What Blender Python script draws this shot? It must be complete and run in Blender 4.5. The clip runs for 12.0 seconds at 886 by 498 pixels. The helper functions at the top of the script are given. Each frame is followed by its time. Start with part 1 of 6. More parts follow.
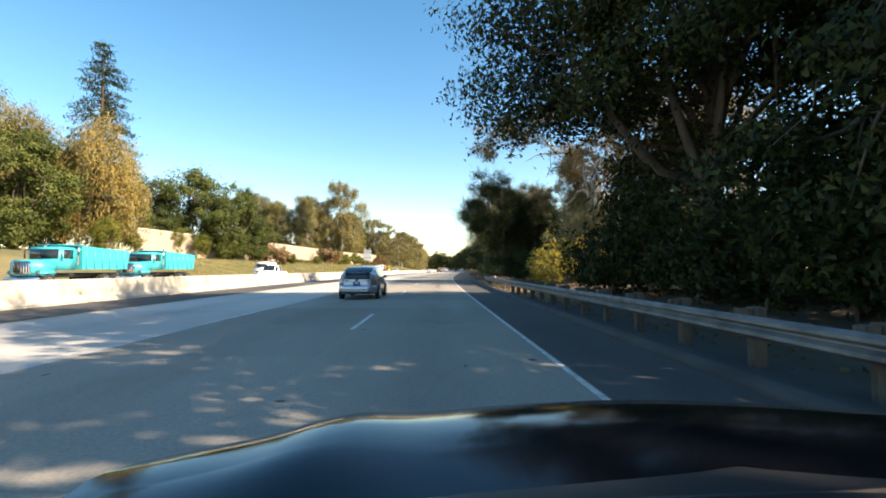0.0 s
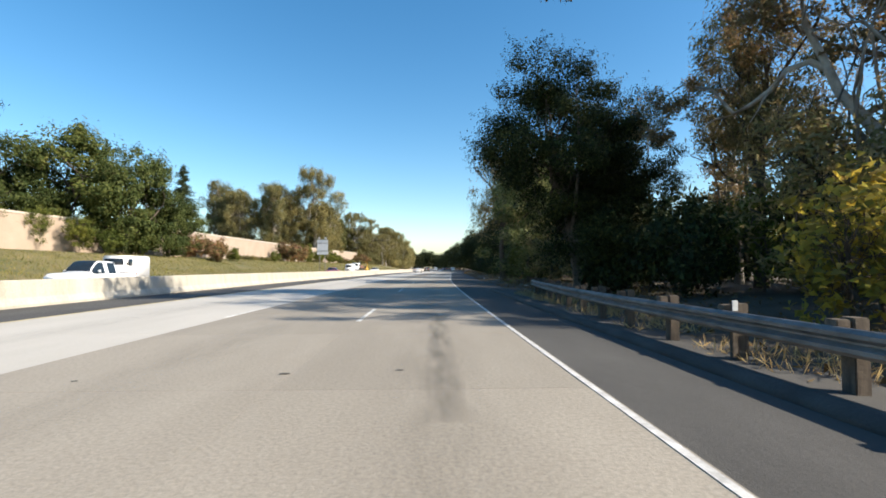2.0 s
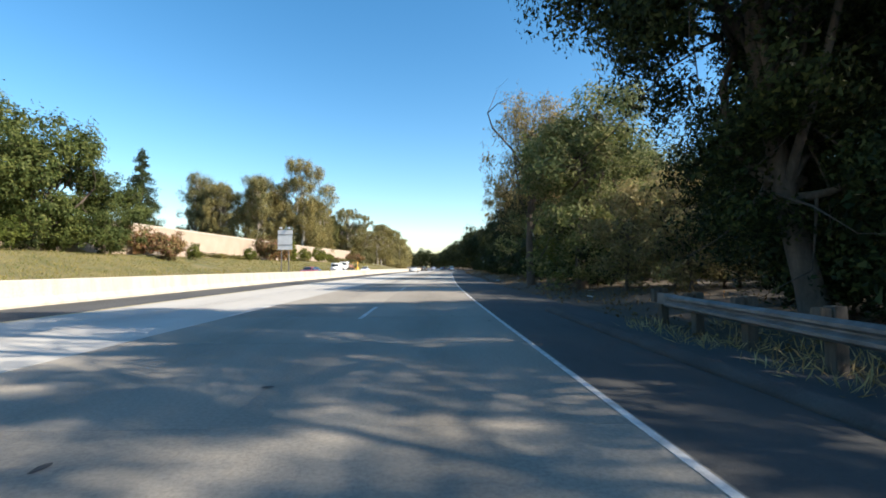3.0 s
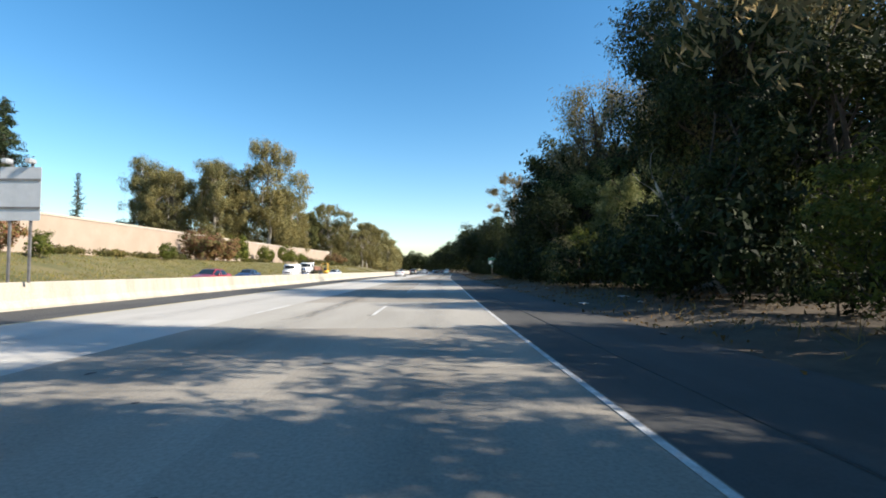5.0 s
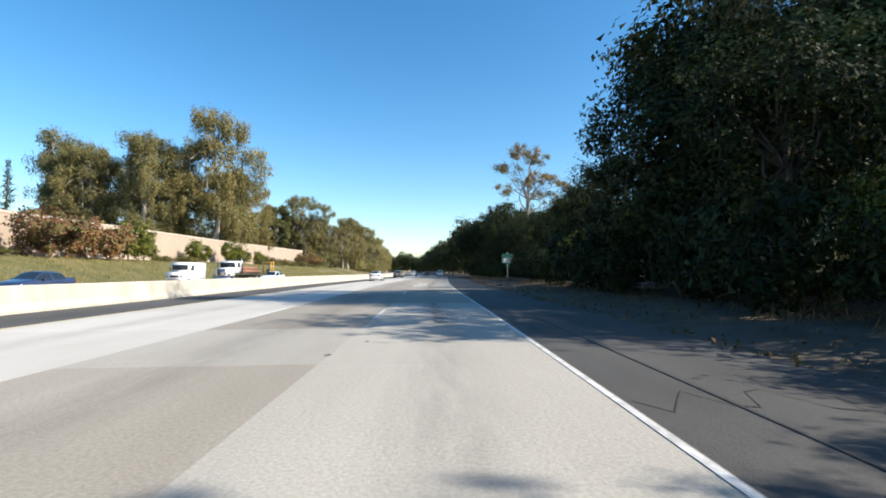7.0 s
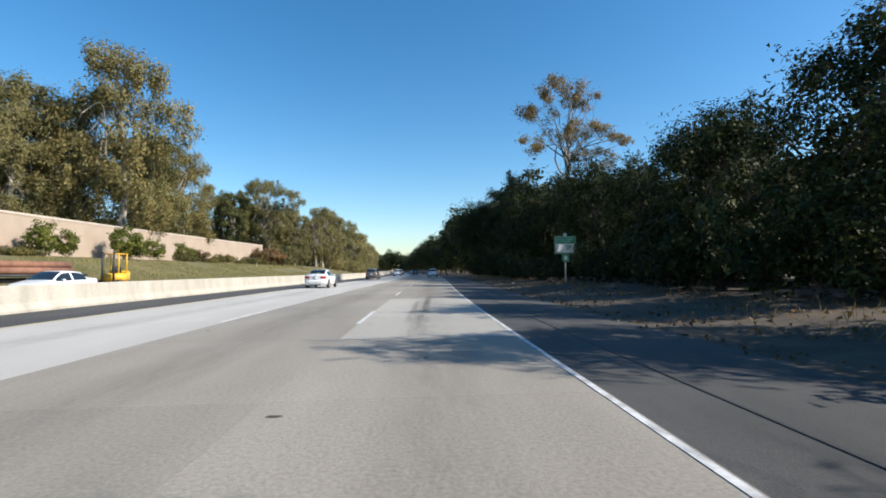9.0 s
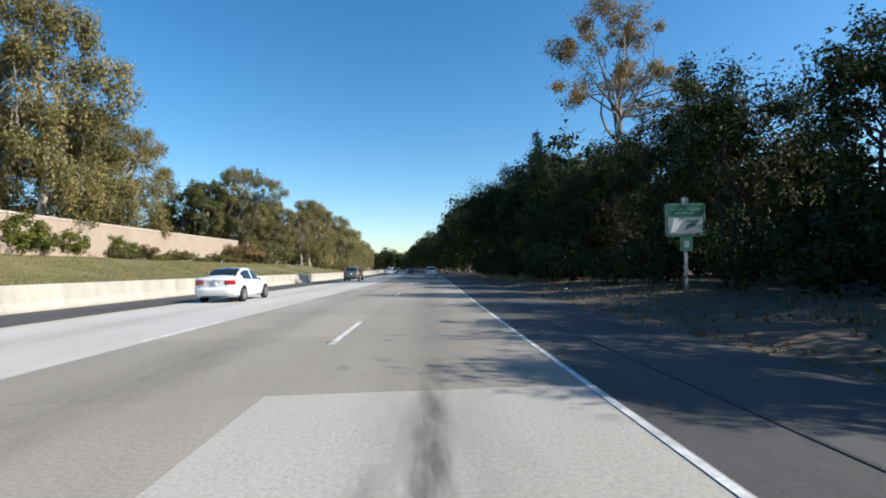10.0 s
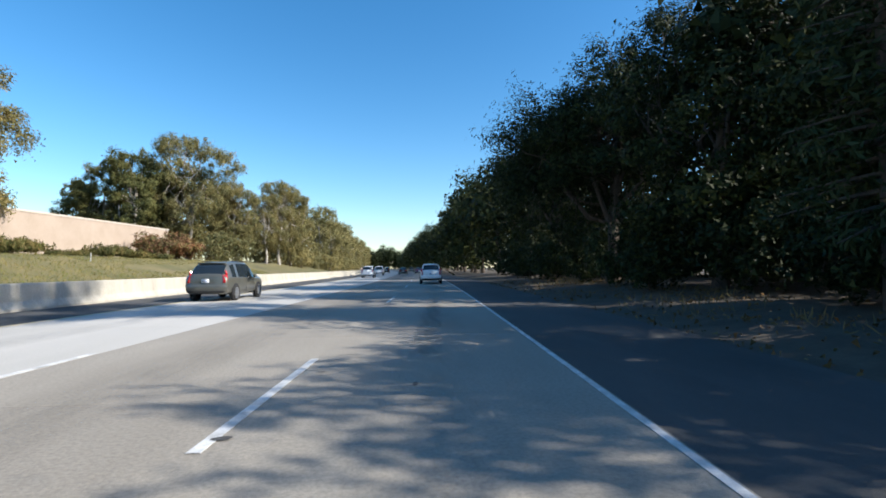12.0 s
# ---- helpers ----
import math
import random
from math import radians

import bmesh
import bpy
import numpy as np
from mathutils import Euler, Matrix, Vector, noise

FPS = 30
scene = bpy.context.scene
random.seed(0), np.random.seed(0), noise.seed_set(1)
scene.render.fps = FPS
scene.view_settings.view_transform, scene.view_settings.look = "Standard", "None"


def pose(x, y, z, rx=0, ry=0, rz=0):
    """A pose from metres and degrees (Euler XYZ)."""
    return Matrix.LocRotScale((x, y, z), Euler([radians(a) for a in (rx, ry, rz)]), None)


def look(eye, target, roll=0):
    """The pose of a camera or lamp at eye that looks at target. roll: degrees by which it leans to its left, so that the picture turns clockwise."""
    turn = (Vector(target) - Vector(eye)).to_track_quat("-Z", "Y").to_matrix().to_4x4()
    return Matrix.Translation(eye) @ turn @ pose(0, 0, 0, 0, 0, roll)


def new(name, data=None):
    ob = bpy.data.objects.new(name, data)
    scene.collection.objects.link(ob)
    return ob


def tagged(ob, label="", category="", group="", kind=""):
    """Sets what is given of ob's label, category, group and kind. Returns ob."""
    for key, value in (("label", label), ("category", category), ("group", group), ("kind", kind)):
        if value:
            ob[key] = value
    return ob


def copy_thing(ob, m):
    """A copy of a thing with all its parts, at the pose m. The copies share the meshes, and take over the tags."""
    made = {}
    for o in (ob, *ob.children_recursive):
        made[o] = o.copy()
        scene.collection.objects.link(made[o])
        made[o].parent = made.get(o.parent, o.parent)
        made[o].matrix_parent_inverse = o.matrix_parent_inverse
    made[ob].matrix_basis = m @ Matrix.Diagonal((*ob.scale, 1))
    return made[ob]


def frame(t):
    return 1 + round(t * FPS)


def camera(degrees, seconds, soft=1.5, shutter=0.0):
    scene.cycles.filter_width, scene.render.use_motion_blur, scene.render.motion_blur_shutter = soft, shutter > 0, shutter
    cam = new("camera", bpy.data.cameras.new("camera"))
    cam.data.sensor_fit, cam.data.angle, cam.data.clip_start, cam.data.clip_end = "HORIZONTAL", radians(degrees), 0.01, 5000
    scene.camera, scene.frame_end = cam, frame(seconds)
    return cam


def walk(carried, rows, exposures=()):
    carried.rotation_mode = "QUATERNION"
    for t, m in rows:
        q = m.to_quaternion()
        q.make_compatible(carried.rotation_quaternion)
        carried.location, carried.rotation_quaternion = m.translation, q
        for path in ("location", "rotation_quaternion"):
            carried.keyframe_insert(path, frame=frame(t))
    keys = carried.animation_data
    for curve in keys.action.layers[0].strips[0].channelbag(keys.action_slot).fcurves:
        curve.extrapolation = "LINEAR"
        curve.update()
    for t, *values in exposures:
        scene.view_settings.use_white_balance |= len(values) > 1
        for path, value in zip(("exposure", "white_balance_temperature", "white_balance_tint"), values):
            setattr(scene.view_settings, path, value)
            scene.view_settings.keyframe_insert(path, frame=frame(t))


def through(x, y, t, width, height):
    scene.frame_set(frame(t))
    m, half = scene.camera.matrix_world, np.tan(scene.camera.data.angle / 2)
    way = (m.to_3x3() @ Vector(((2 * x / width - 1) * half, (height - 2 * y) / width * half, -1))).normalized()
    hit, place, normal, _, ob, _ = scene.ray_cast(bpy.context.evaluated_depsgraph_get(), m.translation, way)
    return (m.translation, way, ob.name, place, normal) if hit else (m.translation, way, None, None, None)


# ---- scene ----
cam = camera(85.0, 12.0, 1.8)
METRES, AHEAD, EYE, TILT, LEAN = 179.5, 196.0, 1.35, 2.4, 0.0
# seconds, and in parts of the whole way: right, ahead, up; then yaw, pitch, roll in degrees
ROWS = [
    (0.0, 0.0, 0.0, 0.0, 0.0, 0.0, -0.0),
    (0.5, -0.0012, 0.0382, -0.0017, -0.45, 0.07, -0.09),
    (1.0, -0.0021, 0.076, -0.0031, -1.01, -0.1, -0.18),
    (1.5, -0.0025, 0.1143, -0.0048, -1.36, -0.23, 0.04),
    (2.0, -0.0032, 0.1517, -0.0064, -1.66, -0.15, 0.09),
    (2.5, -0.0031, 0.1903, -0.0081, -1.81, -0.34, 0.06),
    (3.0, -0.0033, 0.2287, -0.0096, -2.0, -0.25, 0.2),
    (3.5, -0.0033, 0.2662, -0.0115, -2.22, 0.0, -0.09),
    (5.5, -0.0013, 0.4177, -0.0231, -3.48, 0.13, 0.29),
    (6.0, -0.0004, 0.4575, -0.0244, -3.75, 0.16, 0.36),
    (6.5, 0.0022, 0.5002, -0.0262, -3.93, 0.55, 0.21),
    (7.0, 0.0042, 0.5413, -0.0278, -4.36, 0.34, 0.29),
    (7.5, 0.0075, 0.5841, -0.0286, -4.6, 0.27, 0.25),
    (9.5, 0.0145, 0.7621, -0.0338, -6.06, 0.07, 0.63),
    (10.0, 0.0181, 0.8089, -0.0357, -6.17, -0.05, 0.72),
    (10.5, 0.0212, 0.8556, -0.0379, -6.37, -0.11, 0.9),
    (11.0, 0.0256, 0.9033, -0.0397, -6.29, -0.03, 0.78),
    (11.5, 0.0296, 0.9499, -0.042, -6.25, -0.07, 0.8),
    (12.0, 0.0335, 0.9976, -0.0441, -6.21, -0.16, 0.57),
]
WIDE = 1.092
walk(cam, [(t, pose(METRES * x, AHEAD * y, EYE, 90 + TILT + pitch / WIDE, LEAN + roll / WIDE, yaw / WIDE)) for t, x, y, z, yaw, pitch, roll in ROWS],
     [(0.0, 1.45, 7900, 14), (1.0, 1.25, 7500, 13), (2.0, 0.92, 6700, 10), (3.5, 1.15, 6700, 10), (5.5, 0.88, 6500, 10), (6.5, 1.02, 6450, 10), (7.5, 0.84, 6300, 10), (9.5, 0.64, 6150, 10), (11.5, 0.68, 6050, 10), (12.0, 0.86, 6050, 10)])

# ---- world, sun ----
world = bpy.data.worlds.new("sky")
scene.world = world
world.use_nodes = True
wt = world.node_tree
sky = wt.nodes.new("ShaderNodeTexSky")
sky.sky_type = "NISHITA"
sky.sun_disc = False
SUN_AZ, SUN_EL = radians(-18.0), radians(34.5)
to_sun = Vector((math.cos(SUN_EL) * math.cos(SUN_AZ), math.cos(SUN_EL) * math.sin(SUN_AZ), math.sin(SUN_EL)))
sky.sun_elevation = SUN_EL
sky.sun_rotation = math.pi / 2 - SUN_AZ
sky.air_density, sky.dust_density, sky.ozone_density = 1.0, 0.55, 1.4
vivid = wt.nodes.new("ShaderNodeHueSaturation")
vivid.inputs["Hue"].default_value, vivid.inputs["Saturation"].default_value = 0.4945, 1.36
wt.links.new(sky.outputs[0], vivid.inputs["Color"])
wt.links.new(vivid.outputs[0], wt.nodes["Background"].inputs[0])
wt.nodes["Background"].inputs[1].default_value = 0.114
sun = new("sun", bpy.data.lights.new("sun", "SUN"))
sun.data.energy, sun.data.angle, sun.data.color = 5.0, radians(0.55), (1.0, 0.91, 0.78)
sun.matrix_world = look(to_sun * 100, (0, 0, 0))


# ---- materials ----
def node_mat(name):
    m = bpy.data.materials.new(name)
    m.use_nodes = True
    nt = m.node_tree
    return m, nt, nt.nodes["Principled BSDF"]


def ramp_node(nt, stops):
    r = nt.nodes.new("ShaderNodeValToRGB")
    e = r.color_ramp.elements
    e[0].position, e[0].color = stops[0][0], (*stops[0][1], 1)
    e[1].position, e[1].color = stops[-1][0], (*stops[-1][1], 1)
    for p, c in stops[1:-1]:
        k = e.new(p)
        k.color = (*c, 1)
    return r


def noise_node(nt, scale, detail=4, rough=0.6, stretch=None):
    tc = nt.nodes.new("ShaderNodeNewGeometry")
    n = nt.nodes.new("ShaderNodeTexNoise")
    n.inputs["Scale"].default_value, n.inputs["Detail"].default_value, n.inputs["Roughness"].default_value = scale, detail, rough
    if stretch:
        mp = nt.nodes.new("ShaderNodeMapping")
        mp.inputs["Scale"].default_value = stretch
        nt.links.new(tc.outputs["Position"], mp.inputs[0])
        nt.links.new(mp.outputs[0], n.inputs["Vector"])
    else:
        nt.links.new(tc.outputs["Position"], n.inputs["Vector"])
    return n


def mixed(nt, a, b, fac, mode="MIX"):
    m = nt.nodes.new("ShaderNodeMix")
    m.data_type, m.blend_type = "RGBA", mode
    for socket, v in ((m.inputs[0], fac), (m.inputs[6], a), (m.inputs[7], b)):
        if isinstance(v, (int, float)):
            socket.default_value = v
        elif isinstance(v, tuple):
            socket.default_value = (*v, 1)
        else:
            nt.links.new(v, socket)
    return m.outputs[2]


def rough_mat(name, dark, light, scale=0.6, fine=18.0, rough=0.85, bump=0.3, speck=0.35, stretch=None, pieces=0.0):
    """A mineral or painted surface: broad stains, fine grain, relief; pieces: spread of tone from object to object."""
    m, nt, b = node_mat(name)
    broad, grain = noise_node(nt, scale, 5, 0.62, stretch), noise_node(nt, fine, 4, 0.7)
    r = ramp_node(nt, [(0.3, dark), (0.72, light)])
    nt.links.new(broad.outputs[0], r.inputs[0])
    g = ramp_node(nt, [(0.3, (0.45, 0.45, 0.45)), (0.62, (1.0, 1.0, 1.0))])
    nt.links.new(grain.outputs[0], g.inputs[0])
    col = mixed(nt, r.outputs[0], g.outputs[0], speck, "MULTIPLY")
    if pieces:
        info = nt.nodes.new("ShaderNodeObjectInfo")
        pr = ramp_node(nt, [(0.0, (1 - pieces,) * 3), (1.0, (1 + pieces,) * 3)])
        nt.links.new(info.outputs["Random"], pr.inputs[0])
        col = mixed(nt, col, pr.outputs[0], 1.0, "MULTIPLY")
    nt.links.new(col, b.inputs["Base Color"])
    b.inputs["Roughness"].default_value = rough
    bp = nt.nodes.new("ShaderNodeBump")
    bp.inputs["Strength"].default_value, bp.inputs["Distance"].default_value = bump, 0.02
    nt.links.new(grain.outputs[0], bp.inputs["Height"])
    nt.links.new(bp.outputs[0], b.inputs["Normal"])
    return m


def leaf_mat(name, colours, through=0.3, hue_spread=0.25):
    m, nt, b = node_mat(name)
    geo, info = nt.nodes.new("ShaderNodeNewGeometry"), nt.nodes.new("ShaderNodeObjectInfo")
    n = len(colours)
    r = ramp_node(nt, [(i / (n - 1), c) for i, c in enumerate(colours)])
    nt.links.new(geo.outputs["Random Per Island"], r.inputs[0])
    pr = ramp_node(nt, [(0.0, (1 - hue_spread, 1 - hue_spread * 0.8, 1 - hue_spread)), (1.0, (1 + hue_spread, 1 + hue_spread * 0.7, 1.0))])
    nt.links.new(info.outputs["Random"], pr.inputs[0])
    patches = noise_node(nt, 0.45, 2)
    pp = ramp_node(nt, [(0.35, (0.72, 0.78, 0.8)), (0.65, (1.2, 1.12, 1.0))])
    nt.links.new(patches.outputs[0], pp.inputs[0])
    col = mixed(nt, mixed(nt, r.outputs[0], pr.outputs[0], 1.0, "MULTIPLY"), pp.outputs[0], 1.0, "MULTIPLY")
    nt.links.new(col, b.inputs["Base Color"])
    b.inputs["Roughness"].default_value, b.inputs["Specular IOR Level"].default_value = 0.65, 0.15
    t = nt.nodes.new("ShaderNodeBsdfTranslucent")
    nt.links.new(col, t.inputs[0])
    mx = nt.nodes.new("ShaderNodeMixShader")
    mx.inputs[0].default_value = through
    nt.links.new(b.outputs[0], mx.inputs[1])
    nt.links.new(t.outputs[0], mx.inputs[2])
    nt.links.new(mx.outputs[0], nt.nodes["Material Output"].inputs[0])
    return m


def gloss_mat(name, colour, rough=0.3, metal=0.0, coat=0.0, dirt=0.12):
    m, nt, b = node_mat(name)
    n = noise_node(nt, 2.5, 4)
    r = ramp_node(nt, [(0.3, tuple(c * (1 - dirt) for c in colour)), (0.7, tuple(min(1.0, c * (1 + dirt * 0.3)) for c in colour))])
    nt.links.new(n.outputs[0], r.inputs[0])
    nt.links.new(r.outputs[0], b.inputs["Base Color"])
    b.inputs["Roughness"].default_value, b.inputs["Metallic"].default_value, b.inputs["Coat Weight"].default_value = rough, metal, coat
    return m


M_TAN = rough_mat("worn_concrete", (0.245, 0.218, 0.178), (0.345, 0.312, 0.26), 0.35, 24, 0.9, 0.3, 0.55, (1, 0.25, 1), 0.10)
M_PALE = rough_mat("pale_concrete", (0.41, 0.39, 0.35), (0.53, 0.505, 0.46), 0.3, 30, 0.9, 0.2, 0.3, (1, 0.25, 1), 0.06)
M_PATCH = rough_mat("relaid_concrete", (0.33, 0.308, 0.265), (0.43, 0.402, 0.35), 0.35, 24, 0.9, 0.3, 0.45, (1, 0.25, 1), 0.08)


def stain_mat(name, colour, most):
    """A thin dark film, thickest along its middle, broken up by streaks."""
    m, nt, b = node_mat(name)
    b.inputs["Base Color"].default_value, b.inputs["Roughness"].default_value = (*colour, 1), 0.7
    uv = nt.nodes.new("ShaderNodeUVMap")
    uv.uv_map = "across"
    sep = nt.nodes.new("ShaderNodeSeparateXYZ")
    nt.links.new(uv.outputs[0], sep.inputs[0])
    fall = []
    for axis in (0, 1):
        f = nt.nodes.new("ShaderNodeFloatCurve")
        c = f.mapping.curves[0]
        c.points[0].location, c.points[1].location = (0, 0), (1, 0)
        c.points.new(0.28 if axis == 0 else 0.12, 0.7)
        c.points.new(0.5, 1.0)
        c.points.new(0.72 if axis == 0 else 0.88, 0.7)
        f.mapping.update()
        nt.links.new(sep.outputs[axis], f.inputs["Value"])
        fall.append(f)
    streak = noise_node(nt, 2.2, 6, 0.7, (2.2, 0.35, 1))
    r = ramp_node(nt, [(0.28, (0, 0, 0)), (0.74, (1, 1, 1))])
    nt.links.new(streak.outputs[0], r.inputs[0])
    last = r.outputs[0]
    for f in fall:
        k = nt.nodes.new("ShaderNodeMath")
        k.operation = "MULTIPLY"
        nt.links.new(last, k.inputs[0])
        nt.links.new(f.outputs[0], k.inputs[1])
        last = k.outputs[0]
    k = nt.nodes.new("ShaderNodeMath")
    k.operation = "MULTIPLY"
    k.inputs[1].default_value = most
    nt.links.new(last, k.inputs[0])
    nt.links.new(k.outputs[0], b.inputs["Alpha"])
    return m


M_ASPHALT = rough_mat("asphalt", (0.047, 0.0455, 0.043), (0.088, 0.085, 0.08), 0.5, 40, 0.9, 0.4, 0.5, (1, 0.3, 1))
M_DIRT = rough_mat("dirt", (0.048, 0.038, 0.027), (0.12, 0.092, 0.062), 0.9, 14, 0.95, 0.6, 0.5)
M_BARRIER = rough_mat("barrier_concrete", (0.36, 0.33, 0.27), (0.54, 0.50, 0.42), 1.3, 16, 0.85, 0.25, 0.35, (1, 1, 0.15))
M_WALL = rough_mat("wall_block", (0.36, 0.28, 0.21), (0.425, 0.335, 0.26), 0.4, 12, 0.9, 0.3, 0.25)
M_CAP = rough_mat("wall_cap", (0.46, 0.39, 0.31), (0.53, 0.46, 0.38), 0.6, 14, 0.9, 0.2, 0.2)
M_PAINT = rough_mat("road_paint", (0.36, 0.355, 0.34), (0.78, 0.78, 0.76), 4.0, 40, 0.7, 0.2, 0.35)
M_GALV = gloss_mat("galvanised_steel", (0.24, 0.23, 0.22), 0.6, 0.6, 0, 0.45)
M_POST = rough_mat("weathered_timber", (0.06, 0.045, 0.035), (0.15, 0.12, 0.09), 3.0, 20, 0.9, 0.5, 0.4, (4, 4, 0.4))
M_BARK = rough_mat("bark", (0.06, 0.045, 0.035), (0.14, 0.11, 0.085), 3.0, 12, 0.95, 0.8, 0.5, (2, 2, 0.4))
M_PALEBARK = rough_mat("pale_bark", (0.22, 0.19, 0.155), (0.52, 0.47, 0.40), 1.4, 8, 0.85, 0.4, 0.3, (1.5, 1.5, 0.6))
# verge oak leaves, near black: the shade on them is put into the colour
L_OAK_SHADED = leaf_mat("oak_leaves", [(0.010, 0.016, 0.006), (0.018, 0.028, 0.009), (0.034, 0.046, 0.015), (0.075, 0.083, 0.028)], 0.16)
M_MIDBARK = rough_mat("grey_bark", (0.16, 0.135, 0.11), (0.36, 0.32, 0.27), 1.4, 8, 0.9, 0.4, 0.3, (1.5, 1.5, 0.6))
L_BANK = leaf_mat("green_oak_leaves", [(0.035, 0.054, 0.017), (0.058, 0.082, 0.026), (0.09, 0.112, 0.037), (0.13, 0.145, 0.052)])
# darker than real foliage too: shade inside the crowns is painted in
L_SHADED = leaf_mat("dark_leaves", [(0.010, 0.017, 0.007), (0.018, 0.030, 0.011), (0.030, 0.043, 0.014), (0.065, 0.075, 0.024)], 0.1)
L_EUC = leaf_mat("eucalyptus_leaves", [(0.145, 0.138, 0.062), (0.185, 0.172, 0.08), (0.225, 0.202, 0.1), (0.28, 0.243, 0.13)], 0.36)
L_EUCDARK = leaf_mat("dense_eucalyptus_leaves", [(0.075, 0.082, 0.03), (0.105, 0.11, 0.042), (0.14, 0.14, 0.056), (0.19, 0.18, 0.08)], 0.3)
L_MOUND = leaf_mat("ground_cover_leaves", [(0.055, 0.066, 0.022), (0.085, 0.09, 0.03), (0.13, 0.115, 0.045), (0.17, 0.13, 0.06)], 0.25)
L_VERGE = leaf_mat("verge_straw", [(0.16, 0.12, 0.065), (0.24, 0.18, 0.10), (0.12, 0.115, 0.05)], 0.3)
L_GOLD = leaf_mat("golden_leaves", [(0.20, 0.165, 0.06), (0.26, 0.215, 0.085), (0.31, 0.25, 0.125), (0.17, 0.16, 0.06)], 0.34)
L_YELLOW = leaf_mat("yellow_leaves", [(0.42, 0.33, 0.06), (0.60, 0.47, 0.09), (0.26, 0.20, 0.08), (0.27, 0.27, 0.075), (0.64, 0.50, 0.11)], 0.58)
L_BROWN = leaf_mat("autumn_leaves", [(0.22, 0.15, 0.095), (0.30, 0.21, 0.14), (0.17, 0.155, 0.075), (0.38, 0.28, 0.19)], 0.5)
L_OLIVE = leaf_mat("olive_leaves", [(0.095, 0.125, 0.048), (0.17, 0.195, 0.08), (0.25, 0.26, 0.12), (0.35, 0.33, 0.18)], 0.45)
L_TAN = leaf_mat("dry_twig_leaves", [(0.21, 0.18, 0.10), (0.30, 0.255, 0.155), (0.18, 0.195, 0.085), (0.39, 0.325, 0.215)], 0.5)
L_STRAW = leaf_mat("straw_grass", [(0.42, 0.30, 0.15), (0.55, 0.42, 0.23), (0.30, 0.20, 0.10), (0.62, 0.50, 0.30)], 0.3)
L_GUM = leaf_mat("gum_leaves", [(0.13, 0.115, 0.055), (0.20, 0.165, 0.085), (0.26, 0.20, 0.115), (0.33, 0.24, 0.15)], 0.35)
L_GUMB = leaf_mat("brown_gum_leaves", [(0.15, 0.135, 0.07), (0.23, 0.195, 0.105), (0.29, 0.235, 0.13), (0.36, 0.28, 0.17)], 0.45)
L_RED = leaf_mat("red_shrub_leaves", [(0.17, 0.08, 0.055), (0.22, 0.11, 0.075), (0.17, 0.145, 0.065), (0.14, 0.145, 0.06)], 0.25)
L_CONIFER = leaf_mat("conifer_needles", [(0.016, 0.03, 0.014), (0.03, 0.048, 0.022), (0.05, 0.065, 0.03)], 0.12)
L_LIGHT = leaf_mat("light_leaves", [(0.07, 0.095, 0.022), (0.12, 0.145, 0.032), (0.17, 0.18, 0.045), (0.05, 0.07, 0.02)], 0.35)
L_GRASS = leaf_mat("dry_grass", [(0.15, 0.175, 0.045), (0.24, 0.22, 0.08), (0.36, 0.28, 0.13), (0.11, 0.145, 0.04)], 0.3)
L_LITTER = leaf_mat("fallen_leaves", [(0.13, 0.072, 0.03), (0.21, 0.13, 0.06), (0.09, 0.055, 0.026), (0.27, 0.19, 0.09)], 0.1)


# ---- the road's line ----
SLOPES = [(-400, -0.02), (0, -0.022), (37, -0.008), (67, 0.012), (82, 0.03), (106, 0.056), (122, 0.042), (140, 0.034), (158, 0.064), (182, 0.08), (196, 0.082), (400, -0.024), (3000, -0.024)]
_ys = np.arange(-400.0, 3001.0, 1.0)
_sl = np.interp(_ys, [a for a, _ in SLOPES], [b for _, b in SLOPES])
_sl = np.convolve(np.pad(_sl, 15, mode="edge"), np.ones(31) / 31, mode="valid")
_xs = np.cumsum(_sl)
_xs -= np.interp(0.0, _ys, _xs)


def centre(y):
    return float(np.interp(y, _ys, _xs))


def on_road(u, y, z=0.0):
    return Vector((centre(y) + u, y, z))


def turn_at(y):
    """The road's heading, in degrees, as a turn about z."""
    return -math.degrees(math.atan(float(np.interp(y, _ys, _sl))))


def mesh_object(name, verts, faces, mat, parent=None, smooth=False):
    me = bpy.data.meshes.new(name)
    me.from_pydata([tuple(v) for v in verts], [], faces)
    me.materials.append(mat)
    if smooth:
        me.polygons.foreach_set("use_smooth", [True] * len(me.polygons))
    me.update()
    ob = new(name, me)
    if parent:
        ob.parent = parent
    return ob


def part(name, bm, mat, parent=None, label="", smooth=False):
    me = bpy.data.meshes.new(name)
    bm.to_mesh(me)
    bm.free()
    me.materials.append(mat)
    if smooth:
        me.polygons.foreach_set("use_smooth", [True] * len(me.polygons))
    ob = new(name, me)
    if parent:
        ob.parent = parent
    return tagged(ob, label) if label else ob


def strip(name, profile, ys, mat, parent=None, closed=False, smooth=False):
    """A profile of (across, up) swept along the road."""
    n, verts, faces = len(profile), [], []
    for y in ys:
        verts += [on_road(u, y, z) for u, z in profile]
    k = n if closed else n - 1
    for i in range(len(ys) - 1):
        for j in range(k):
            a, b = i * n + j, i * n + (j + 1) % n
            faces.append((a, b, b + n, a + n))
    if closed:
        faces += [tuple(range(n))[::-1], tuple(range((len(ys) - 1) * n, len(ys) * n))]
    return mesh_object(name, verts, faces, mat, parent, smooth)


